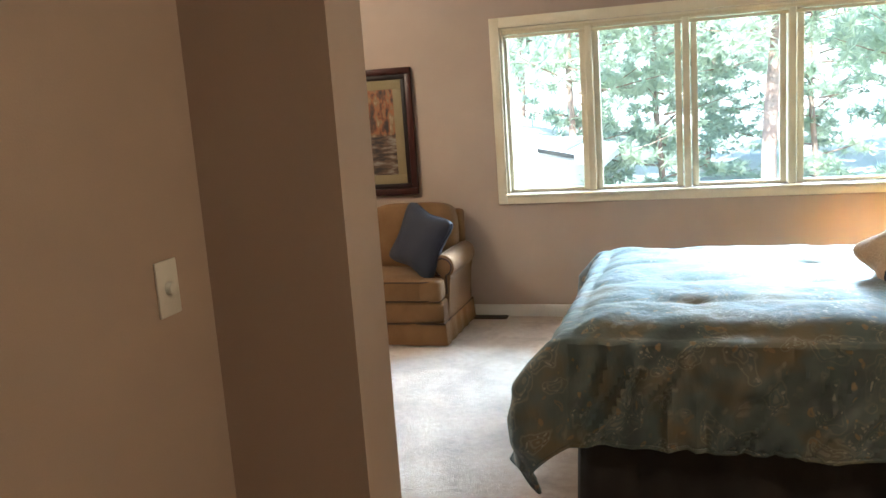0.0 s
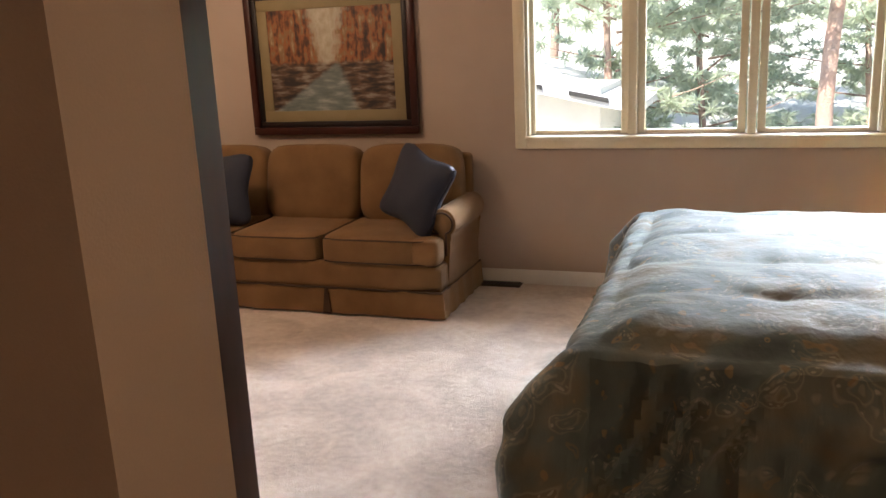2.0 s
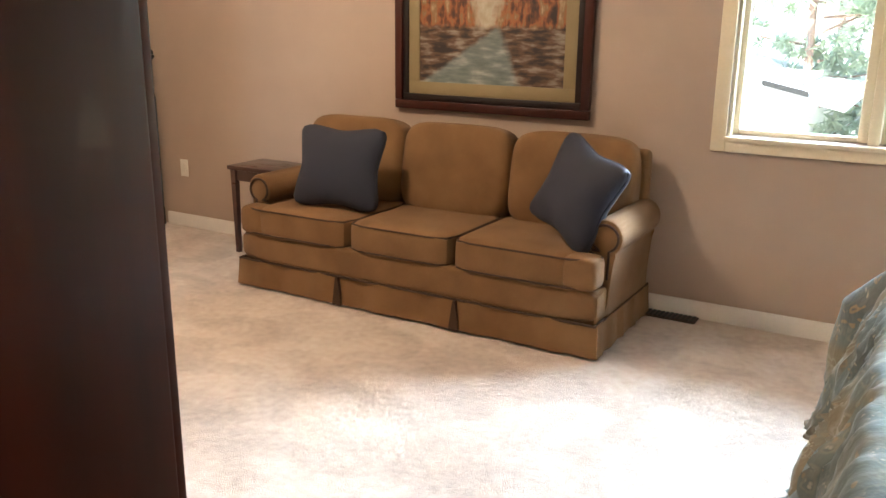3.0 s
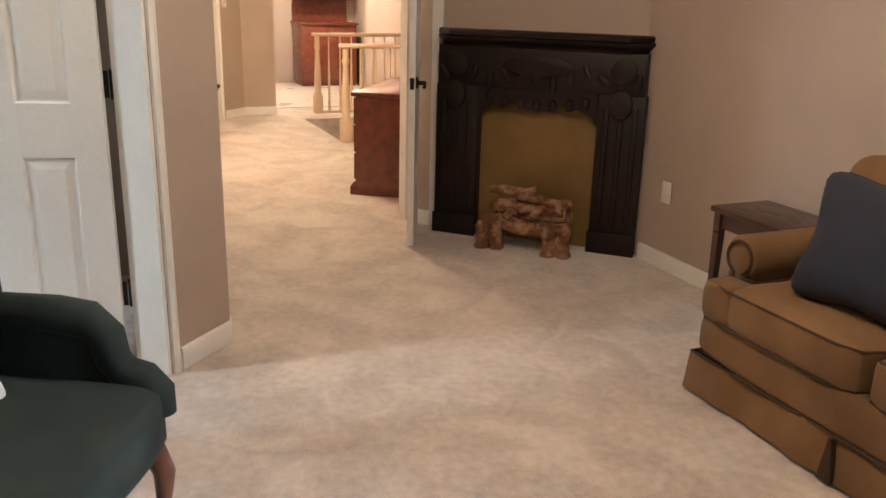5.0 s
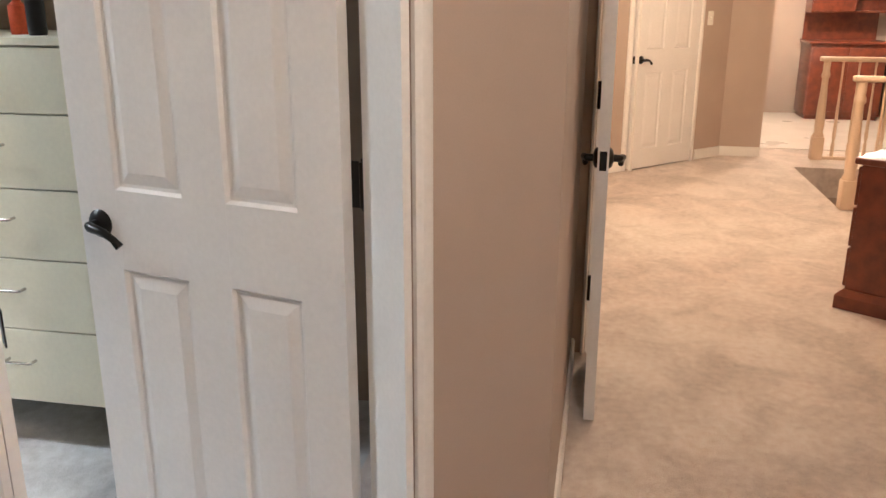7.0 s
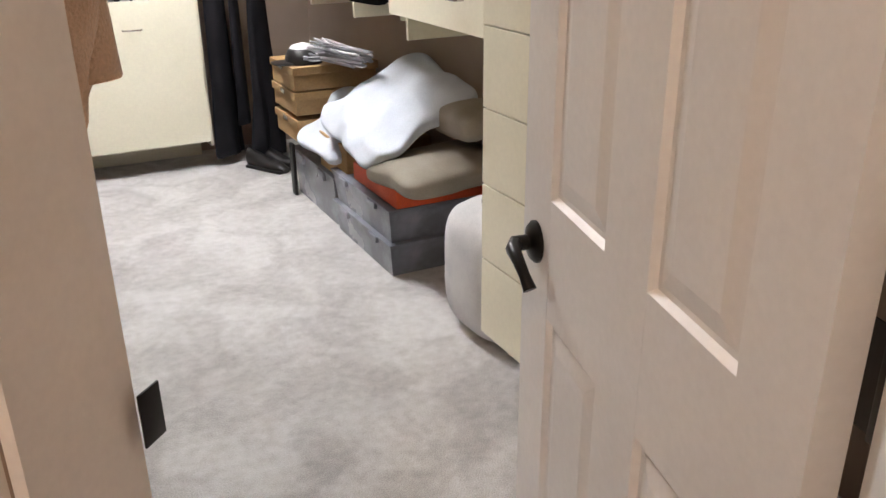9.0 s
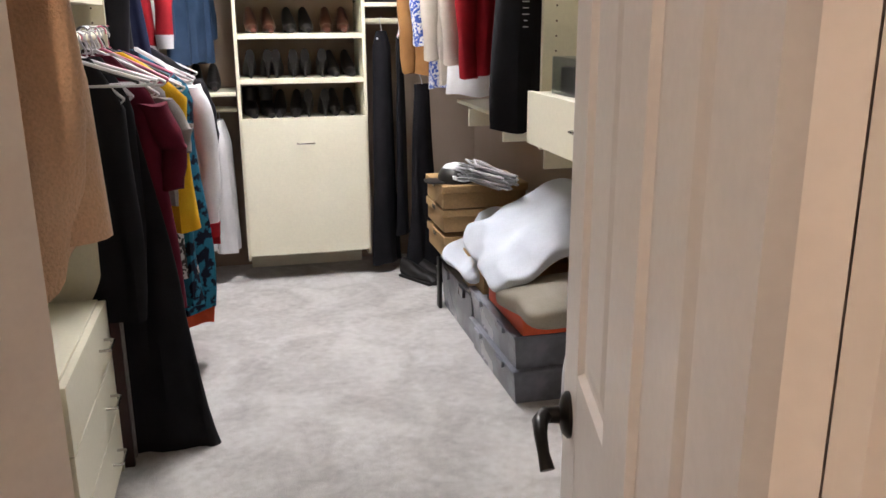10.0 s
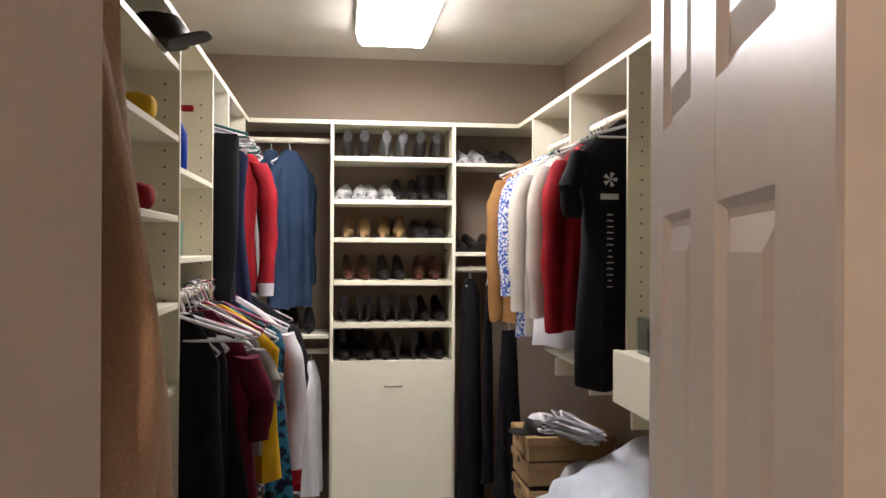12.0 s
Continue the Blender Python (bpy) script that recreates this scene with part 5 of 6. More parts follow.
def hanger_mesh(bm, w=.21, drop=.10, bar=True, r=.0035):
    hook = [(.018 * math.cos(a), 0, .018 * math.sin(a) - .0) for a in [radians(200 - 30 * k) for k in range(9)]]
    tube(bm, hook + [(.0, 0, -.04), (0, 0, -.055)], r * .7, 6)
    tube(bm, [(-w, 0, -.055 - drop), (-w * .5, 0, -.062 - drop * .42), (0, 0, -.055), (w * .5, 0, -.062 - drop * .42), (w, 0, -.055 - drop)], r * 1.3, 6)
    if bar:
        tube(bm, [(-w, 0, -.055 - drop), (-w + .01, 0, -.065 - drop), (w - .01, 0, -.065 - drop), (w, 0, -.055 - drop)], r, 6)
    return bm


CLOTH = {}


def cloth(name, c, c2=None, scale=8, contrast=(.35, .65), rough=.8, bump=.3):
    return material("cloth_" + name, c, rough, c2, scale, 260, bump, .003, contrast=contrast, spec=.15)


c_black = cloth("black", (.008, .008, .010), (.014, .013, .016))
c_navy = cloth("navy", (.008, .012, .036), (.016, .022, .055))
c_red = cloth("red", (.36, .015, .022), (.26, .01, .016))
c_maroon = cloth("maroon", (.13, .008, .025), (.09, .006, .018))
c_denim = cloth("denim", (.018, .038, .075), (.035, .062, .115), 5, (.4, .66))
c_cream = cloth("cream", (.56, .50, .42), (.46, .41, .35))
c_white = cloth("white", (.68, .67, .67), (.56, .56, .58))
c_yellow = cloth("yellow", (.78, .48, .02), (.66, .38, .01))
c_teal = cloth("teal_pattern", (.02, .14, .22), (.006, .008, .02), 26, (.48, .54))
c_zig = cloth("blue_zigzag", (.05, .10, .38), (.66, .66, .68), 85, (.46, .54))
c_grey = cloth("grey", (.32, .30, .28), (.24, .225, .21))
c_tan = cloth("tan", (.34, .17, .06), (.27, .13, .045))
c_orange = cloth("orange", (.62, .08, .03), (.5, .06, .02))
c_snow = cloth("grey_pattern", (.03, .03, .03), (.45, .44, .42), 44, (.5, .55))
c_pink = cloth("pink", (.55, .16, .22), (.45, .12, .17))


def garment(name, label, m, mat, length, w=.21, hem=None, thick=.045, drop=.10, sleeves=None, sleeve_mat=None, hanger_mat=None, seed=0,
            kind="top", trim=None, group="", turn=0.0, bar=True):
    """kind: top (shoulders), pants (folded over the bar), skirt (straight from the bar)."""
    e = thing(name, label, "clothing", m=m @ pose(0, 0, 0, 0, 0, turn), group=group)
    hg = part("hanger", hanger_mesh(B(), w if kind == "top" else w * .9, drop, bar), hanger_mat or plastic_hanger, e)
    rnd_ = random.Random(seed)
    hem = hem or w * 1.05
    ph = rnd_.uniform(0, 6)
    rings = []
    n = 40
    levels = 16
    z_top = -.055 if kind == "top" else -.06 - drop
    for k in range(levels + 1):
        f = k / levels
        z = z_top - (length + (.055 if kind == "top" else 0)) * f
        if kind == "top":
            sh_ = drop + .03
            fall = (z_top - z)
            if fall < sh_:
                ww = .055 + (w - .055) * (fall / sh_) ** .8
                tt = thick * (.35 + .65 * fall / sh_)
            else:
                g = (fall - sh_) / max(length - sh_, .01)
                ww = w * (1 - .10 * math.sin(min(g, 1) * math.pi)) * (1 - g) + hem * g
                tt = thick * (1 + .25 * g)
        else:
            ww = w * .8 + (hem - w * .8) * f
            tt = thick * (.5 + .5 * f)
        amp = .022 * f ** .7
        ring = []
        for a in range(n):
            t_ = 2 * math.pi * a / n
            c, s = math.cos(t_), math.sin(t_)
            x = ww * (abs(c) ** .75) * (1 if c > 0 else -1)
            y = tt * (abs(s) ** .8) * (1 if s > 0 else -1)
            y += amp * (math.sin(x * 46 + ph) + .6 * math.sin(x * 83 + ph * 2 + f * 2)) * (.55 + .45 * abs(s)) * .55
            x += .010 * f * math.sin(y * 60 + ph + z * 7)
            ring.append((x + .012 * math.sin(z * 6 + ph) * f, y, z + .008 * f * math.sin(x * 30 + ph)))
        rings.append(ring)
    bm = ring_loft(B(), rings)
    body = part("cloth", bm, mat, e)
    if trim:
        tz = z_top - length
        part("hem_band", ring_loft(B(), [[(x * 1.02, y * 1.06, z + dz) for x, y, z in rings[-1]] for dz in (.0, -.035)]), trim, body)
    if sleeves:
        for s in (-1, 1):
            pts = [(s * (w - .03), 0, -.085 - drop), (s * (w + .020), .004, -.20 - drop), (s * (w + .03), .010 * s, -.055 - drop - sleeves * .6), (s * (w + .018), .012, -.055 - drop - sleeves)]
            bm = B()
            rings_ = []
            for q in range(13):
                f = q / 12
                i = min(int(f * 3), 2)
                g = f * 3 - i
                p_ = Vector(pts[i]).lerp(Vector(pts[i + 1]), g)
                r = .060 - .018 * f + .004 * math.sin(f * 22 + ph)
                rings_.append([(p_.x + r * .85 * math.cos(u * math.pi / 7), p_.y + r * .75 * math.sin(u * math.pi / 7), p_.z + .006 * math.sin(u + f * 9)) for u in range(14)])
            slv = part("sleeve", ring_loft(bm, rings_), sleeve_mat or mat, e)
            if trim:
                lp = pts[-1]
                part("cuff", tube(B(), [(lp[0], lp[1], lp[2] + .01), (lp[0], lp[1], lp[2] - .05)], [.040, .036], 14), trim, slv)
    return e


def hang(x, y, z, turn=0):
    return pose(x, y, z, 0, 0, turn)


g_e = "clothes on the upper inner rod"
xe = -3.28
garment("trousers", "black trousers hanging from the upper rod", hang(xe - .02, .44, 2.07), c_black, .82, .22, .165, .05, .06, kind="pants", seed=1, group=g_e)
garment("trousers", "black trousers hanging from the upper rod", hang(xe - .02, .34, 2.07), c_black, .82, .21, .16, .05, .06, kind="pants", seed=2, group=g_e)
garment("trousers", "navy blue trousers hanging from the upper rod", hang(xe - .01, .20, 2.07), c_navy, .80, .15, .14, .03, .06, kind="pants", seed=3, group=g_e)
garment("trousers", "cream trousers hanging between navy ones", hang(xe, .10, 2.07), c_cream, .78, .15, .15, .022, .06, kind="pants", seed=4, group=g_e)
garment("shirt", "navy shirt hanging from the upper rod", hang(xe - .02, -.02, 2.07), c_navy, .78, .17, .17, .03, .07, seed=5, group=g_e)
garment("track_jacket", "red track jacket with white hem hanging from the upper rod", hang(xe - .03, -.24, 2.07), c_red, .66, .20, .18, .05, .08, sleeves=.60, trim=c_white, seed=6, group=g_e)
garment("shirt", "grey shirt hanging from the upper rod", hang(xe, -.48, 2.07), c_grey, .60, .19, .18, .04, .08, seed=7, group=g_e)
for i in range(9):
    hgr = thing("coat_hanger", "empty white plastic hanger on the upper rod", "hanger", m=hang(xe - .01, .44 - i * .075, 2.07, 15 * math.sin(i * 2.1)), group="hangers on the upper rod")
    part("frame", hanger_mesh(B(), .225, .065, r=.0045), plastic_hanger if i % 4 else hanger_teal, hgr)
# back rods, turned to face along the wall
gb = "clothes on the back rods"
garment("denim_jacket", "dark blue denim jacket hanging on the back rod", hang(-3.60, -.91, 2.10, 62), c_denim, .80, .19, .18, .055, .08, sleeves=.66, seed=8, group=gb)
garment("denim_jacket", "faded denim shirt hanging on the back rod", hang(-3.50, -.91, 2.10, 72), c_denim, .72, .18, .17, .05, .08, seed=9, group=gb)
garment("vest", "dark vest with pink and teal straps on the lower back rod", hang(-3.46, -.90, .945, 50), c_black, .50, .16, .16, .04, .07, trim=c_pink, seed=10, group=gb)
garment("shirt", "pale grey shirt on the lower back rod", hang(-3.62, -.90, .945, 74), c_white, .64, .16, .17, .05, .09, sleeves=.30, seed=11, group=gb)
garment("shirt", "white shirt on the lower back rod", hang(-3.72, -.90, .945, 82), c_white, .66, .15, .16, .045, .09, seed=12, group=gb)

gl = "clothes on the lower inner rod"


for y, mat, length, hem, nm, lab, kind, extra in (
        (1.03, c_black, .74, .150, "shirt", "long black sleeveless shirt hanging from the lower rod", "top", {}),
        (.96, c_black, .62, .140, "shirt", "black shirt hanging from the lower rod", "top", {}),
        (.87, c_maroon, .86, .200, "shirt", "maroon shirt hanging from the lower rod", "top", dict(sleeves=.30)),
        (.93, c_black, 1.20, .30, "skirt", "long flared black skirt on the lower rod", "skirt", {}),
        (.76, c_maroon, .80, .225, "shirt", "dark red blouse hanging from the lower rod", "top", {}),
        (.68, c_grey, .46, .235, "cardigan", "grey knitted cardigan on the lower rod", "top", dict(sleeves=.22)),
        (.60, c_yellow, .56, .275, "top", "bright yellow top on the lower rod", "top", {}),
        (.51, c_snow, .78, .26, "blouse", "black and white patterned blouse on the lower rod", "top", {}),
        (.42, c_teal, .90, .275, "dress", "teal and black patterned dress on the lower rod", "top", {}),
        (.33, c_teal, .98, .285, "dress", "teal and black patterned dress on the lower rod", "top", {}),
        (.24, c_orange, 1.06, .305, "dress", "orange-red dress on the lower rod", "top", {}),
        (.10, c_white, .72, .29, "track_jacket", "white track jacket with red collar on the lower rod", "top", dict(sleeves=.60, sleeve_mat=c_white, trim=c_red)),
        (-.06, c_red, .55, .28, "shirt", "red shirt on the lower rod", "top", dict(sleeves=.2)),
        (-.22, c_black, .70, .28, "shirt", "black shirt with long sleeves on the lower rod", "top", dict(sleeves=.45))):
    garment(nm, lab, hang(-3.385 - .02 * math.sin(y * 23), y + .08, 1.36, 11 * math.sin(y * 40)), mat, length, hem * (.45 if kind == "skirt" else .92), hem, .040, .12, seed=int(y * 100) + 300, group=gl, kind=kind, **extra)
hanger_pink = material("hanger_pink", (.55, .14, .22), .4, (.48, .11, .18), 8, 50, .02, .001)
for i in range(15):
    tint = ("white", "white", "black", "white", "pink")[i % 5]
    hgr = thing("coat_hanger", tint + " plastic hanger pushed together on the lower rod", "hanger",
                m=hang(-3.37 - .03 * math.sin(i * 2.3), 1.135 - (i * .022 if i < 6 else .02 + i * .045), 1.36 + (.012 if i > 5 else 0), 13 * math.sin(i * 1.9)), group="hangers on the lower rod")
    part("frame", hanger_mesh(B(), .21, .07 if i < 6 else .10, r=.0045), {"white": plastic_hanger, "black": hanger_dark, "pink": hanger_pink}[tint], hgr)

gw = "clothes on the outer rod"
xw = -4.955
garment("t_shirt", "black short-sleeved shirt with small white writing hanging on the rod", hang(xw + .035, .86, 2.03), c_black, .90, .215, .205, .06, .09, sleeves=.26, seed=21, group=gw)
tee = scene.objects["t_shirt"]
bm = B()
rnd = random.Random(5)
for i in range(13):
    wd = rnd.uniform(.012, .026)
    box(bm, .115 - wd / 2, .115 + wd / 2, .070, .0712, -.40 - i * .021, -.396 - i * .021)
for i in range(5):
    a, b = radians(90 + 72 * i), radians(90 + 72 * i + 144)
    q = [bm.verts.new((.115 + .026 * math.cos(t_), .071, -.275 + .026 * math.sin(t_))) for t_ in (a, a + .63)] + [bm.verts.new((.115, .071, -.275))]
    bm.faces.new(q)
box(bm, .085, .150, .070, .0712, -.345, -.325)
part("print", bm, c_white, tee, "worn white printed emblem and lines of lettering")
garment("shirt", "navy shirt hanging on the rod", hang(xw - .01, .74, 2.03), c_black, .78, .21, .20, .05, .09, seed=22, group=gw)
garment("sweatshirt", "red sweatshirt hanging on the rod", hang(xw + .02, .54, 2.03), c_red, .72, .21, .20, .05, .09, sleeves=.70, seed=23, group=gw)
garment("track_jacket", "white and blue sports jacket hanging on the rod", hang(xw + .03, .32, 2.03), c_cream, .70, .21, .20, .055, .09, sleeves=.66, sleeve_mat=c_cream, seed=24, group=gw)
garment("coat", "pale grey quilted coat hanging on the rod", hang(xw + .01, .12, 2.03), c_white, .84, .21, .21, .05, .09, seed=25, group=gw)
garment("cardigan", "cream zipped cardigan hanging on the rod", hang(xw + .03, -.06, 2.03), c_cream, .80, .21, .21, .05, .09, sleeves=.66, seed=26, group=gw)
garment("shirt", "blue and white zigzag patterned shirt hanging on the rod", hang(xw + .04, -.26, 2.03), c_zig, .84, .21, .20, .04, .09, sleeves=.60, seed=27, group=gw)
garment("jacket", "tan canvas jacket hanging at the end of the rod", hang(xw + .05, -.46, 2.03), c_tan, .78, .22, .20, .055, .09, sleeves=.74, seed=28, group=gw)
for i in range(16):
    hgr = thing("coat_hanger", "plastic hanger pushed together on the outer rod", "hanger", m=hang(xw, .92 - i * .024 - (0.30 if i > 7 else 0), 2.03, 6 * math.sin(i * 1.7)), group="hangers on the outer rod")
    part("frame", hanger_mesh(B(), .20, .06, r=.0045), (plastic_hanger, hanger_dark, plastic_hanger, hanger_teal)[i % 4], hgr)
gc = "dark coats beside the shoe tower"
garment("coat", "long black coat hanging beside the shoe tower", hang(-4.60, -.86, 1.40, 58), c_black, 1.24, .06, .11, .045, .04, seed=31, group=gc)
garment("coat", "long black trousers hanging in the corner", hang(-4.70, -.86, 1.40, 70), c_black, 1.10, .07, .09, .03, .03, kind="pants", seed=32, group=gc)
garment("coat", "long black coat hanging in the corner below the rod", hang(-4.80, -.76, 1.12, 30), c_black, .98, .04, .12, .035, .03, seed=33, group=gc)

# robe on the inner wall by the doorway
rb = thing("hanging_robe", "peach terry robe hanging beside the closet doorway", "clothing", m=pose(-3.598, 2.858, 0, 0, 0, 136))
rings = []
for k in range(15):
    f = k / 14
    z = 2.02 - .84 * f
    wv = .012 + .105 * min(max(f - .25, 0) * 2, 1) - .02 * max(f - .85, 0) / .15
    rings.append([(wv * math.cos(t_) + .012 * math.sin(z * 9 + t_ * 3), (.022 + .016 * f) * math.sin(t_) * (1 + .35 * math.sin(t_ * 5 + z * 4)), z + .03 * f * math.sin(t_ * 2)) for t_ in [2 * math.pi * a / 36 for a in range(36)]])
part("cloth", ring_loft(B(), rings), robe_cloth, rb)
part("sleeve", tube(B(), [(-.03, .02, 1.90), (-.01, .03, 1.6), (.05, .03, 1.35), (.055, .03, 1.20)], [.02, .032, .036, .040], 14), robe_cloth, rb)
part("hook", tube(B(), [(0, -.045, 2.05), (0, .01, 2.05), (0, .02, 2.08)], .006, 8), black_metal, rb)


# ---- shoes ----
def shoe_mesh(bm, length=.25, width=.075, height=.06, heel=.0, toe=.5, shaft=0.0, x=0, lean=0):
    rings = []
    n = 14
    for k in range(13):
        f = k / 12                      # heel to toe
        y = -length / 2 + length * f
        lift = heel * max(0, 1 - f * 1.5) ** 1.2
        wd = width / 2 * (.72 + .30 * math.sin(min(f * 1.25, 1) * math.pi * .9)) * (1 - toe * max(f - .72, 0) / .28)
        hh = height * (1 - .62 * min(f * 1.5, 1)) + .022
        if f > .85:
            hh *= (1 - (f - .85) * 3)
        rings.append([(x + wd * math.cos(t_), y, lift + max(.001, hh * (.5 + .5 * math.sin(t_)))) for t_ in [2 * math.pi * a / n for a in range(n)]])
    ring_loft(bm, rings)
    return bm


def shoe_pair(kind, label, mats, rot=0):
    e = thing("pair_of_shoes", label, "shoes", m=pose(0, 0, -30))
    for s in (-1, 1):
        x = s * .045
        if kind == "pump":
            part("upper", shoe_mesh(B(), .22, .068, .055, .075, .75, x=x), mats[0], e)
            part("heel", tube(B(), [(x, -.095, .085), (x, -.098, .04), (x, -.100, 0)], [.020, .009, .006], 8), mats[1], e)
        elif kind == "block":
            part("upper", shoe_mesh(B(), .225, .072, .065, .05, .5, x=x), mats[0], e)
            part("heel", ring_loft(B(), [[(x - .025, -.115, z), (x + .025, -.115, z), (x + .022, -.065, z), (x - .022, -.065, z)] for z in (0, .055)]), mats[1], e)
        elif kind == "boot":
            part("upper", shoe_mesh(B(), .24, .078, .07, .03, .4, x=x), mats[0], e)
            part("shaft", lathe(B(), [(.030, .05), (.036, .09), (.040, .15), (.041, .155), (.034, .15)], 14, x, -.075), mats[0], e)
            part("heel", ring_loft(B(), [[(x - .027, -.12, z), (x + .027, -.12, z), (x + .025, -.06, z), (x - .025, -.06, z)] for z in (0, .035)]), mats[1], e)
        else:
            part("upper", shoe_mesh(B(), .27, .088, .085, 0, .25, x=x), mats[0], e)
            part("sole", one_box(x - .042, x + .042, -.135, .125, -.001, .016, .006), mats[1], e)
    return e


kinds = {"pump_black": shoe_pair("pump", "pair of black high-heeled pumps on a closet shelf", (leather_black, leather_black)),
         "pump_grey": shoe_pair("pump", "pair of silver-grey high-heeled pumps on a closet shelf", (leather_grey, leather_grey)),
         "block_black": shoe_pair("block", "pair of black block-heeled shoes on a closet shelf", (leather_black, leather_black)),
         "block_brown": shoe_pair("block", "pair of brown block-heeled shoes on a closet shelf", (leather_brown, leather_brown)),
         "boot_black": shoe_pair("boot", "pair of black ankle boots on a closet shelf", (leather_black, leather_black)),
         "sandal_tan": shoe_pair("block", "pair of tan wedge shoes on a closet shelf", (leather_tan, leather_tan)),
         "sneaker": shoe_pair("sneaker", "pair of white and grey sneakers on a closet shelf", (canvas_white, canvas_white)),
         "loafer": shoe_pair("sneaker", "pair of black loafers on a closet shelf", (leather_black, leather_black))}
used = set()


def put(kind, x, y, z, rz=0, k=1.0):
    src = kinds[kind]
    m = pose(x, y, z + .001, 0, 0, rz)
    if kind not in used:
        used.add(kind)
        src.matrix_basis = m
        tagged(src, group="pairs of shoes in the closet")
        return src
    return copy_thing(src, m)


tx = -4.163
rows_ = {2.011: ["pump_black", "pump_grey", "pump_black"], 1.777: ["sneaker", "sneaker", "block_black", "boot_black"], 1.570: ["sandal_tan", "sandal_tan", "loafer"],
         1.336: ["block_brown", "block_black", "block_brown"], 1.105: ["pump_black", "pump_black", "pump_black", "block_black"],
         .893: ["boot_black", "block_black", "pump_black", "block_black"]}
rnd = random.Random(9)
for z, names in rows_.items():
    nn = len(names)
    for i, nme in enumerate(names):
        # heels to the front on the lower shelves
        x = tx + .30 - (.60) * (i + .5) / nn
        back = "pump" in nme
        put(nme, x, SY - .17 + rnd.uniform(-.015, .015), z, (0 if back else 180) + 180 + rnd.uniform(-7, 7))
for x in (-4.60, -4.78):
    put("sneaker" if x > -4.7 else "loafer", x, SY - .17, 1.986, 0)
for x in (-4.58, -4.74):
    put("loafer", x, SY - .17, 1.493, rnd.uniform(-8, 8))
for x in (-3.66, -3.50):
    put("block_black", x, SY - .17, 1.041, rnd.uniform(-8, 8))
put("loafer", -4.78, -.62, 0, 30)

# ---- boxes, bins and bedding ----
for i, (z, w_, l_, dx, dy) in enumerate(((.46, .20, .17, 0, 0), (.575, .20, .17, .004, .01), (.33, .20, .17, -.004, 0))):
    cb = thing("cardboard_box", "brown cardboard storage box with a lid in the closet stack", "box", -4.92 + dx, -.10 + dy, z - .02, group="stacked cardboard boxes")
    part("box", one_box(-w_, w_, -l_, l_, 0, .095, .002, 1), cardboard, cb)
    part("lid", one_box(-w_ - .008, w_ + .008, -l_ - .008, l_ + .008, .072, .108, .002, 1), cardboard, cb)
    part("label_plate", one_box(-.02 + w_ + .0095 - w_ + w_ - .01, w_ + .010, -.03, .03, .080, .10), nickel, cb)


def bin_(x, y, z, hx, hy, h, lid=True):
    e = thing("storage_bin", "smoky grey plastic storage bin with a lid on the closet floor", "storage bin", x, y, z, group="plastic storage bins")
    bm = B()
    ring_loft(bm, [[(-hx * k, -hy * k, zz), (hx * k, -hy * k, zz), (hx * k, hy * k, zz), (-hx * k, hy * k, zz)] for zz, k in ((0, .93), (h * .86, .985), (h * .87, 1.0), (h * .92, 1.0))])
    part("tub", bm, grey_plastic, e)
    if lid:
        part("lid", one_box(-hx - .006, hx + .006, -hy - .006, hy + .006, h * .925, h, .008), grey_plastic, e)
    for s in (-1, 1):
        part("latch", one_box(hx * .99, hx + .014, s * hy * .5 - .04, s * hy * .5 + .04, h * .78, h * .97, .004), grey_plastic, e)
    return e


bin_(-4.97, .715, 0, .215, .31, .14)
bin_(-4.97, .715, .141, .215, .31, .14, True)
bin_(-4.97, .10, 0, .205, .29, .235)
ls = thing("leaning_folder", "black folder with a red corner leaning on the bins", "folder", -4.745, -.13, 0)
part("cover", one_box(-.008, .008, -.03, .02, 0, .26, .002), leather_black, ls)
ob_ = thing("orange_box", "flat orange-red box lying on the storage bins", "box", -4.99, .80, .283)
part("box", one_box(-.20, .21, -.20, .24, 0, .075, .008), orange_cloth, ob_)
bx = thing("shoe_box", "brown box behind the folded bedding", "box", -4.98, .36, .236)
part("box", one_box(-.2, .2, -.17, .17, 0, .16, .003), cardboard, bx)
def crumpled(bm, sx, sy, sz, m, seed, folds=.05, p=4):
    """A soft stuffed or folded cloth with deep irregular creases."""
    tmp = cushion(B(), sx, sy, sz, p, pinch=.3, n=30)
    for v in tmp.verts:
        q = Vector((v.co.x * 5 + seed, v.co.y * 3.2, seed))
        q2 = Vector((v.co.x * 11, v.co.y * 8 + seed, v.co.z * 5))
        ridge = 1 - 2.4 * abs(noise.noise(q))
        v.co.z += folds * (ridge - .45) * (.4 + .6 * (v.co.z > 0)) + folds * .35 * noise.noise(q2)
        v.co.x += folds * .5 * noise.noise(q2 + Vector((9, 0, 0)))
        v.co.y += folds * .5 * noise.noise(q2 + Vector((0, 9, 0)))
    bmesh.ops.transform(tmp, matrix=m, verts=tmp.verts[:])
    me = bpy.data.meshes.new("tmp")
    tmp.to_mesh(me)
    tmp.free()
    bm.from_mesh(me)
    bpy.data.meshes.remove(me)
    return bm


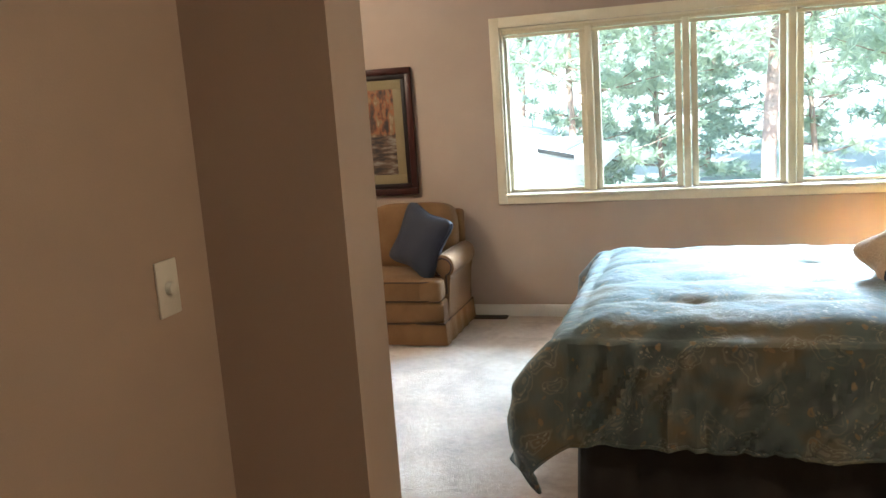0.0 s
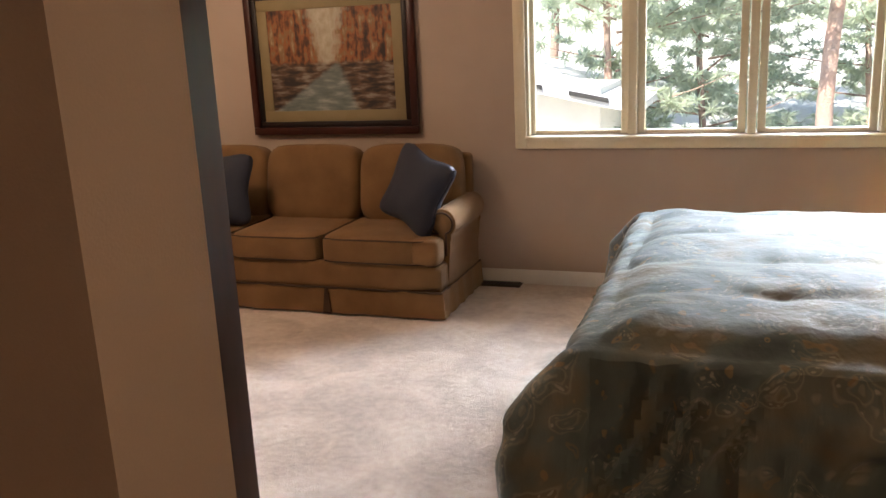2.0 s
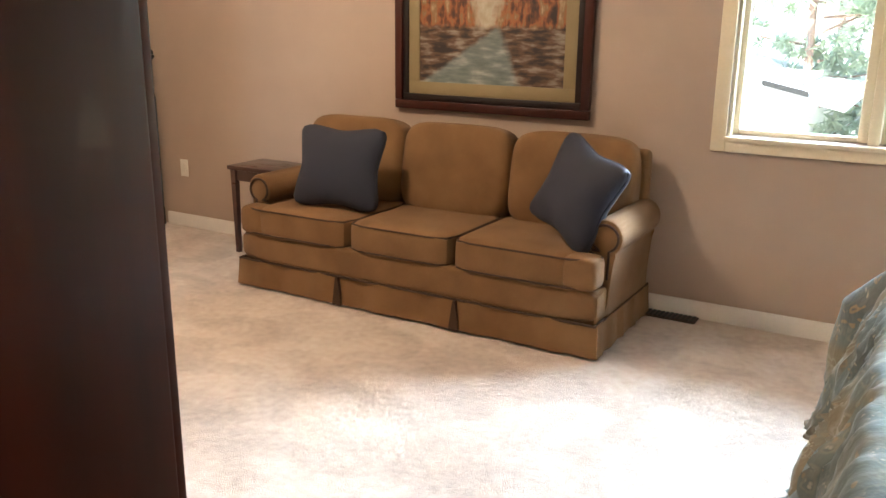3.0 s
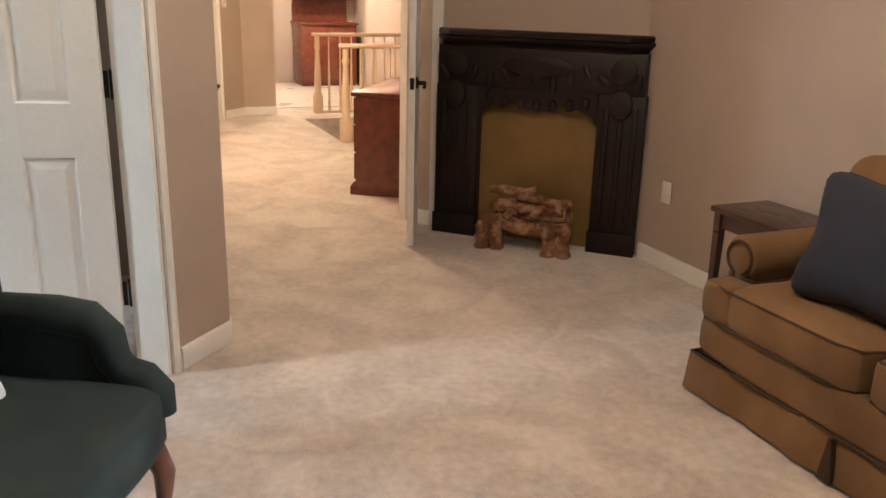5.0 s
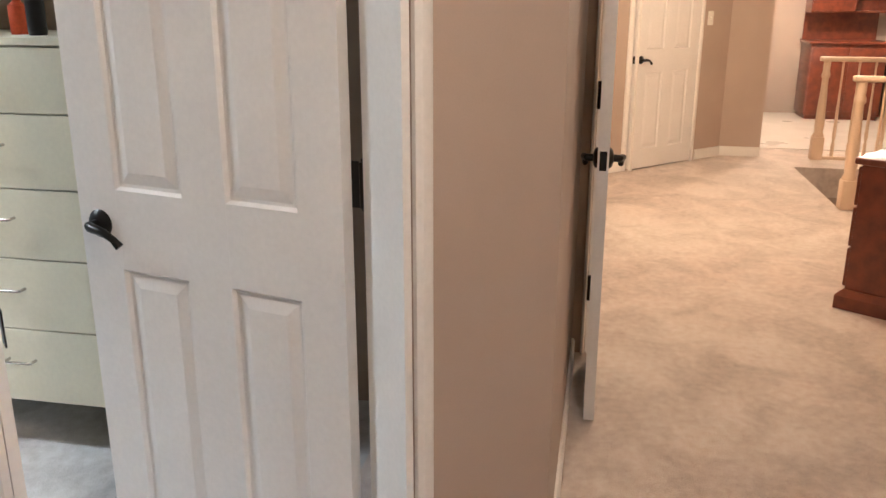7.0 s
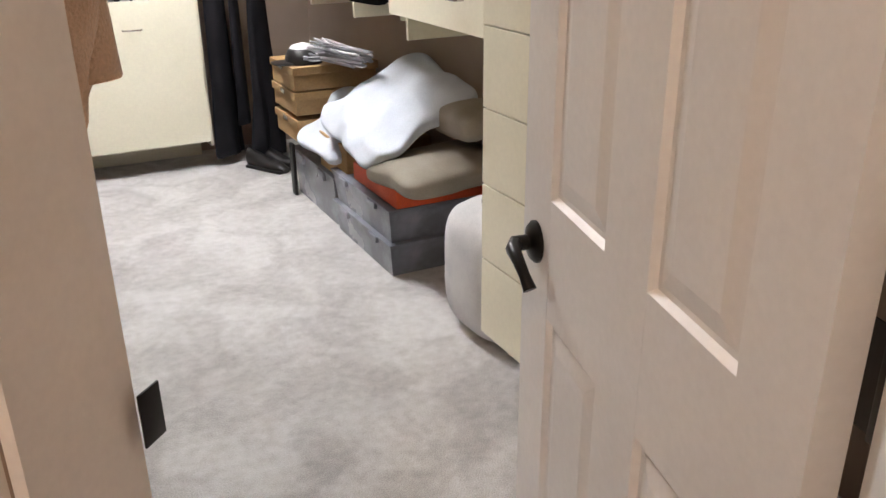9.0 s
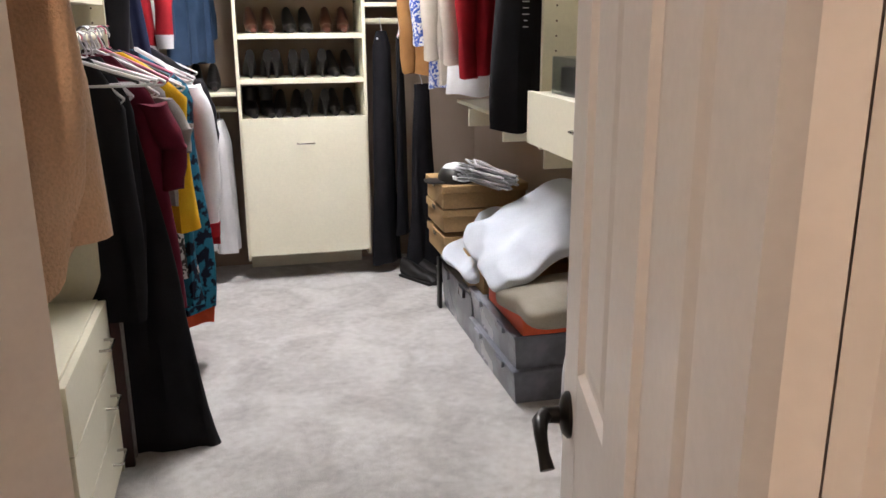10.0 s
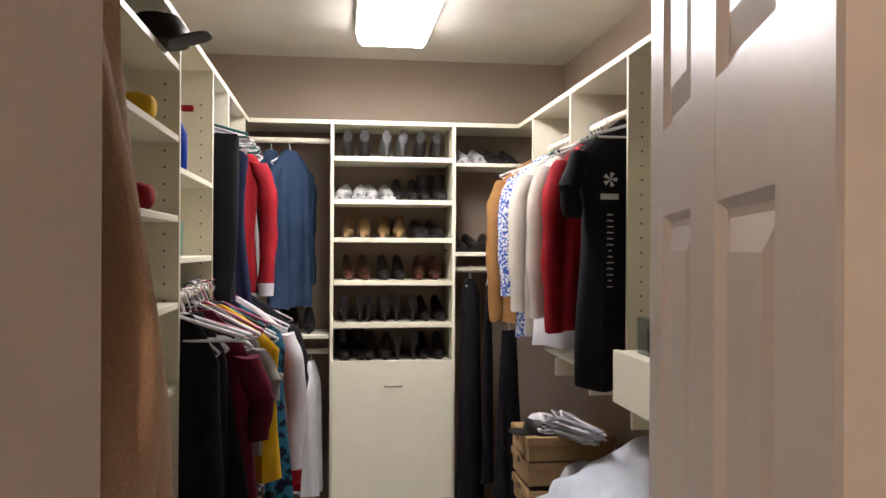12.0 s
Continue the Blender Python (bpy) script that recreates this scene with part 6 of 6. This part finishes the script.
for nm, lab, m, size, mat, seed, folds in (
        ("bed_pillow", "taupe bed pillow lying on the orange box", pose(-4.98, 1.02, .412, 0, 2, 8), (.25, .19, .060), taupe_cloth, 1.0, .010),
        ("folded_sheets", "large crumpled pale blue folded sheets lying over the pillow", pose(-4.95, .66, .575, -6, 27, -6), (.27, .33, .045), sheet_cloth, 3.0, .026),
        ("folded_sheets", "small crumpled pale blue sheet hanging over the bin edge", pose(-4.86, .27, .43, -4, 40, 4), (.18, .20, .042), sheet_cloth, 5.0, .026),
        ("bed_pillow", "taupe bed pillow pushed behind the folded sheets", pose(-5.08, 1.06, .60, 8, 14, -6), (.10, .20, .065), taupe_cloth, 7.0, .012)):
    e = thing(nm, lab, "bedding", m=m)
    part("cloth", crumpled(B(), *size, ID, seed, folds), mat, e)
heap = thing("hanger_heap", "heap of grey wire hangers lying on the boxes", "hangers", -4.90, .12, .70)
rnd = random.Random(3)
for i in range(18):
    bm = B()
    hanger_mesh(bm, .205, .085, r=.0038)
    mm = pose(.03 + rnd.uniform(-.03, .03), .06 + i * .007, i * .005, 86 - i * .5, rnd.uniform(-3, 3), 96 + rnd.uniform(-9, 9)) @ pose(0, 0, .11)
    bmesh.ops.transform(bm, matrix=mm, verts=bm.verts[:])
    part("hanger", bm, hanger_wire if i % 4 else plastic_hanger, heap)
cap = thing("baseball_cap", "black and white cap lying on the boxes", "cap", -4.80, -.02, .665)
part("crown", lathe(B(), [(.085, 0), (.084, .03), (.07, .06), (.04, .08), (0, .086)], 20), leather_black, cap)
part("panel", lathe(B(), [(.062, .068), (.05, .080), (0, .092)], 20), c_white, cap)
part("brim", cushion(B(), .05, .065, .006, 3, Matrix.Translation((.10, 0, .006))), leather_black, cap)
bag = thing("laundry_bag", "white stuffed laundry bag standing on the closet floor", "bag", -4.965, 1.56, 0)
part("cloth", cushion(B(), .20, .175, .225, 4.2, Matrix.Translation((0, 0, .226)), wrinkle=.02, seed=2, n=11), c_white, bag)
part("strap", tube(B(), [(.12, .03, .455), (.14, .05, .49), (.13, .10, .49), (.11, .12, .45)], .006, 8), leather_black, bag)
cb = thing("clear_organizer", "smoked clear plastic box holding dark folded things", "box", -4.98, 1.24, 1.167)
for x0, x1, y0, y1, z0, z1 in ((-.10, .13, -.16, -.155, 0, .12), (-.10, .13, .155, .16, 0, .12), (.125, .13, -.154, .154, 0, .12), (-.10, -.095, -.154, .154, 0, .12)):
    part("side", one_box(x0, x1, y0, y1, z0, z1), clear_plastic, cb)
part("base", one_box(-.094, .124, -.154, .154, 0, .0015), clear_plastic, cb)
part("contents", one_box(-.08, .11, -.13, .14, .002, .09, .01), leather_black, cb)
bl = thing("blue_bag", "small folded blue bag lying in the organizer", "bag", -4.98, 1.26, 1.258)
part("cloth", cushion(B(), .07, .09, .028, 4, Matrix.Translation((0, 0, .028)), wrinkle=.01), cloth("blue", (.02, .11, .24)), bl)
# small things on the east shelves
sp = thing("spray_bottle", "blue spray bottle with a red trigger on the closet shelf", "bottle", -3.34, .96, 1.756)
part("bottle", lathe(B(), [(.034, 0), (.036, .02), (.036, .12), (.015, .165), (.015, .18)], 16), cloth("bottle_blue", (.01, .05, .42), rough=.3, bump=.02), sp)
bm = one_box(-.014, .045, -.013, .013, .181, .215, .006)
box(bm, -.055, -.016, -.010, .010, .195, .215, .004)
part("trigger", bm, c_red, sp)
cp = thing("glass_cup", "pale green glass cup on the closet shelf", "cup", -3.33, .98, 1.481)
part("cup", lathe(B(), [(.030, 0), (.034, .005), (.038, .11), (.035, .11), (.031, .01), (0, .008)], 18), cloth("cup_green", (.30, .52, .44), (.2, .42, .36), rough=.2, bump=.02), cp)
for x, y, z, mat, lab in ((-3.34, 1.52, 1.606, c_red, "red knitted hat with white stripes on the closet shelf"), (-3.33, 1.46, 1.846, c_yellow, "small yellow stuffed toy on the closet shelf"),
                          (-3.31, 1.72, 1.846, c_white, "white folded box-shaped bag on the closet shelf")):
    e = thing("shelf_item", lab, "small item", x, y, z)
    part("body", cushion(B(), .05, .05, .035, 3.2, Matrix.Translation((0, 0, .035)), wrinkle=.01, seed=y), mat, e)
ht = thing("black_cap", "black peaked cap lying at the edge of the upper shelf", "cap", -3.37, 1.40, 2.061)
part("crown", lathe(B(), [(.085, 0), (.084, .04), (.06, .075), (0, .09)], 18), leather_black, ht)
part("brim", cushion(B(), .06, .06, .005, 3, Matrix.Translation((-.09, .02, .012)) @ Matrix.Rotation(.25, 4, 'Y')), leather_black, ht)
for y, h_ in ((1.13, .58), (1.07, .50)):
    e = thing("leaning_board", "dark brown board leaning on edge under the clothes", "board", -3.28, y, 0, group="boards under the clothes")
    part("board", one_box(-.14, .15, -.012, .012, 0, h_, .003), dark_wood if h_ > .55 else c_grey, e)


# ---- outdoors ----
bm = B()
G = 40
vs = [[bm.verts.new((-60 + 120 * i / G, 6.6 + 240 * (j / G) ** 1.7, -2.8 + 5.5 * (j / G) ** .8 + .35 * noise.noise(Vector((i * .5, j * .5, 0))))) for j in range(G + 1)] for i in range(G + 1)]
for i in range(G):
    for j in range(G):
        bm.faces.new((vs[i][j], vs[i + 1][j], vs[i + 1][j + 1], vs[i][j + 1]))
box(bm, -60, 60, -60, 6.59, -3.2, -2.85)
solid("ground", bm, ground_mat, kind="structure")

hs = thing("neighbour_house", "pale neighbouring house with a light low-pitched roof", "house", -6.2, 17.5, -2.4)
part("wall", one_box(-4.5, 4.2, -2.2, 3.8, 0, 3.0), stucco, hs)
bm = B()
ring_loft(bm, [[(-5.0, y, 4.9), (4.9, y, 2.75), (4.9, y, 2.62), (-5.0, y, 4.77)] for y in (-2.8, 4.2)])
rf = part("roof", bm, roof_mat, hs)
for i in range(9):
    x = -4.6 + i * 1.05
    bm = B()
    z = 4.9 - (x + 5) * .2172
    ring_loft(bm, [[(x, y, z + .02), (x + .62, y, z + .02 - .135), (x + .62, y, z - .05 - .135), (x, y, z - .05)] for y in (-2.86, -2.81)])
    part("gutter", bm, iron, rf)


def pine(name, x, y, z, h, seed, trunk_r=.22, spread=2.6, base=.2, reddish=False):
    e = thing(name, "tall pine tree with reddish bark and loose needle clumps", "tree", x, y, z, group="pine trees outside the window")
    r_ = random.Random(seed)
    pts = [(.10 * math.sin(k * .7 + seed), .10 * math.cos(k * .9 + seed), h * k / 12) for k in range(13)]
    bm = tube(B(), pts, [trunk_r * (1 - .78 * k / 12) for k in range(13)], 10)
    limbs = []
    for k in range(46):
        f = base + (1 - base) * (k / 46) ** .9
        zz = h * f
        a = r_.uniform(0, 2 * math.pi)
        L = spread * (1.05 - f * .8) * r_.uniform(.6, 1.15)
        p0 = Vector((pts[0][0], pts[0][1], zz))
        d = Vector((math.cos(a), math.sin(a), r_.uniform(-.15, .35)))
        pp = [p0 + d * L * q + Vector((0, 0, .35 * L * q * q * .4)) for q in (0, .35, .7, 1.0)]
        tube(bm, pp, [.030, .020, .012, .004], 5)
        limbs.append(pp)
    part("trunk", bm, bark, e)
    verts, faces = [], []
    for pp in limbs:
        for c in range(21):
            q = r_.uniform(.12, 1.08)
            i = min(int(q * 3), 2)
            c0 = pp[i].lerp(pp[i + 1], min(q * 3 - i, 1)) + Vector((r_.gauss(0, .28), r_.gauss(0, .28), r_.gauss(0, .18)))
            for l in range(26):
                d = Vector((r_.gauss(0, 1), r_.gauss(0, 1), r_.gauss(0, .8))).normalized()
                u = d.orthogonal().normalized() * .026
                o = c0 + d * .03
                t_ = c0 + d * r_.uniform(.16, .34)
                b = len(verts)
                verts += [o - u, o + u, t_]
                faces.append((b, b + 1, b + 2))
    me = bpy.data.meshes.new("crown")
    me.from_pydata([tuple(v) for v in verts], [], faces)
    me.materials.append(foliage)
    cr = new("crown", me)
    cr.parent = e
    return e


src = pine("pine_tree", 1.45, 15.0, -2.3, 10.5, 3, .15, 2.4, .42)
far = pine("pine_tree", -2.2, 18.0, -2.0, 11.5, 8, .09, 3.2, .12)
rnd = random.Random(2)
for i, (x, y) in enumerate(((-4.2, 22.5), (-.6, 21.0), (4.6, 17.5), (-7.5, 27), (7.0, 20), (.6, 27), (-3.0, 30), (6.5, 30), (10, 27), (-12, 30), (3.2, 24.5), (13, 33))):
    copy_thing(far if i % 3 else src, pose(x, y, -2.0 + (y - 18) * .03, 0, 0, rnd.uniform(0, 360)) @ pose(0, 0, rnd.uniform(-.8, 0)))
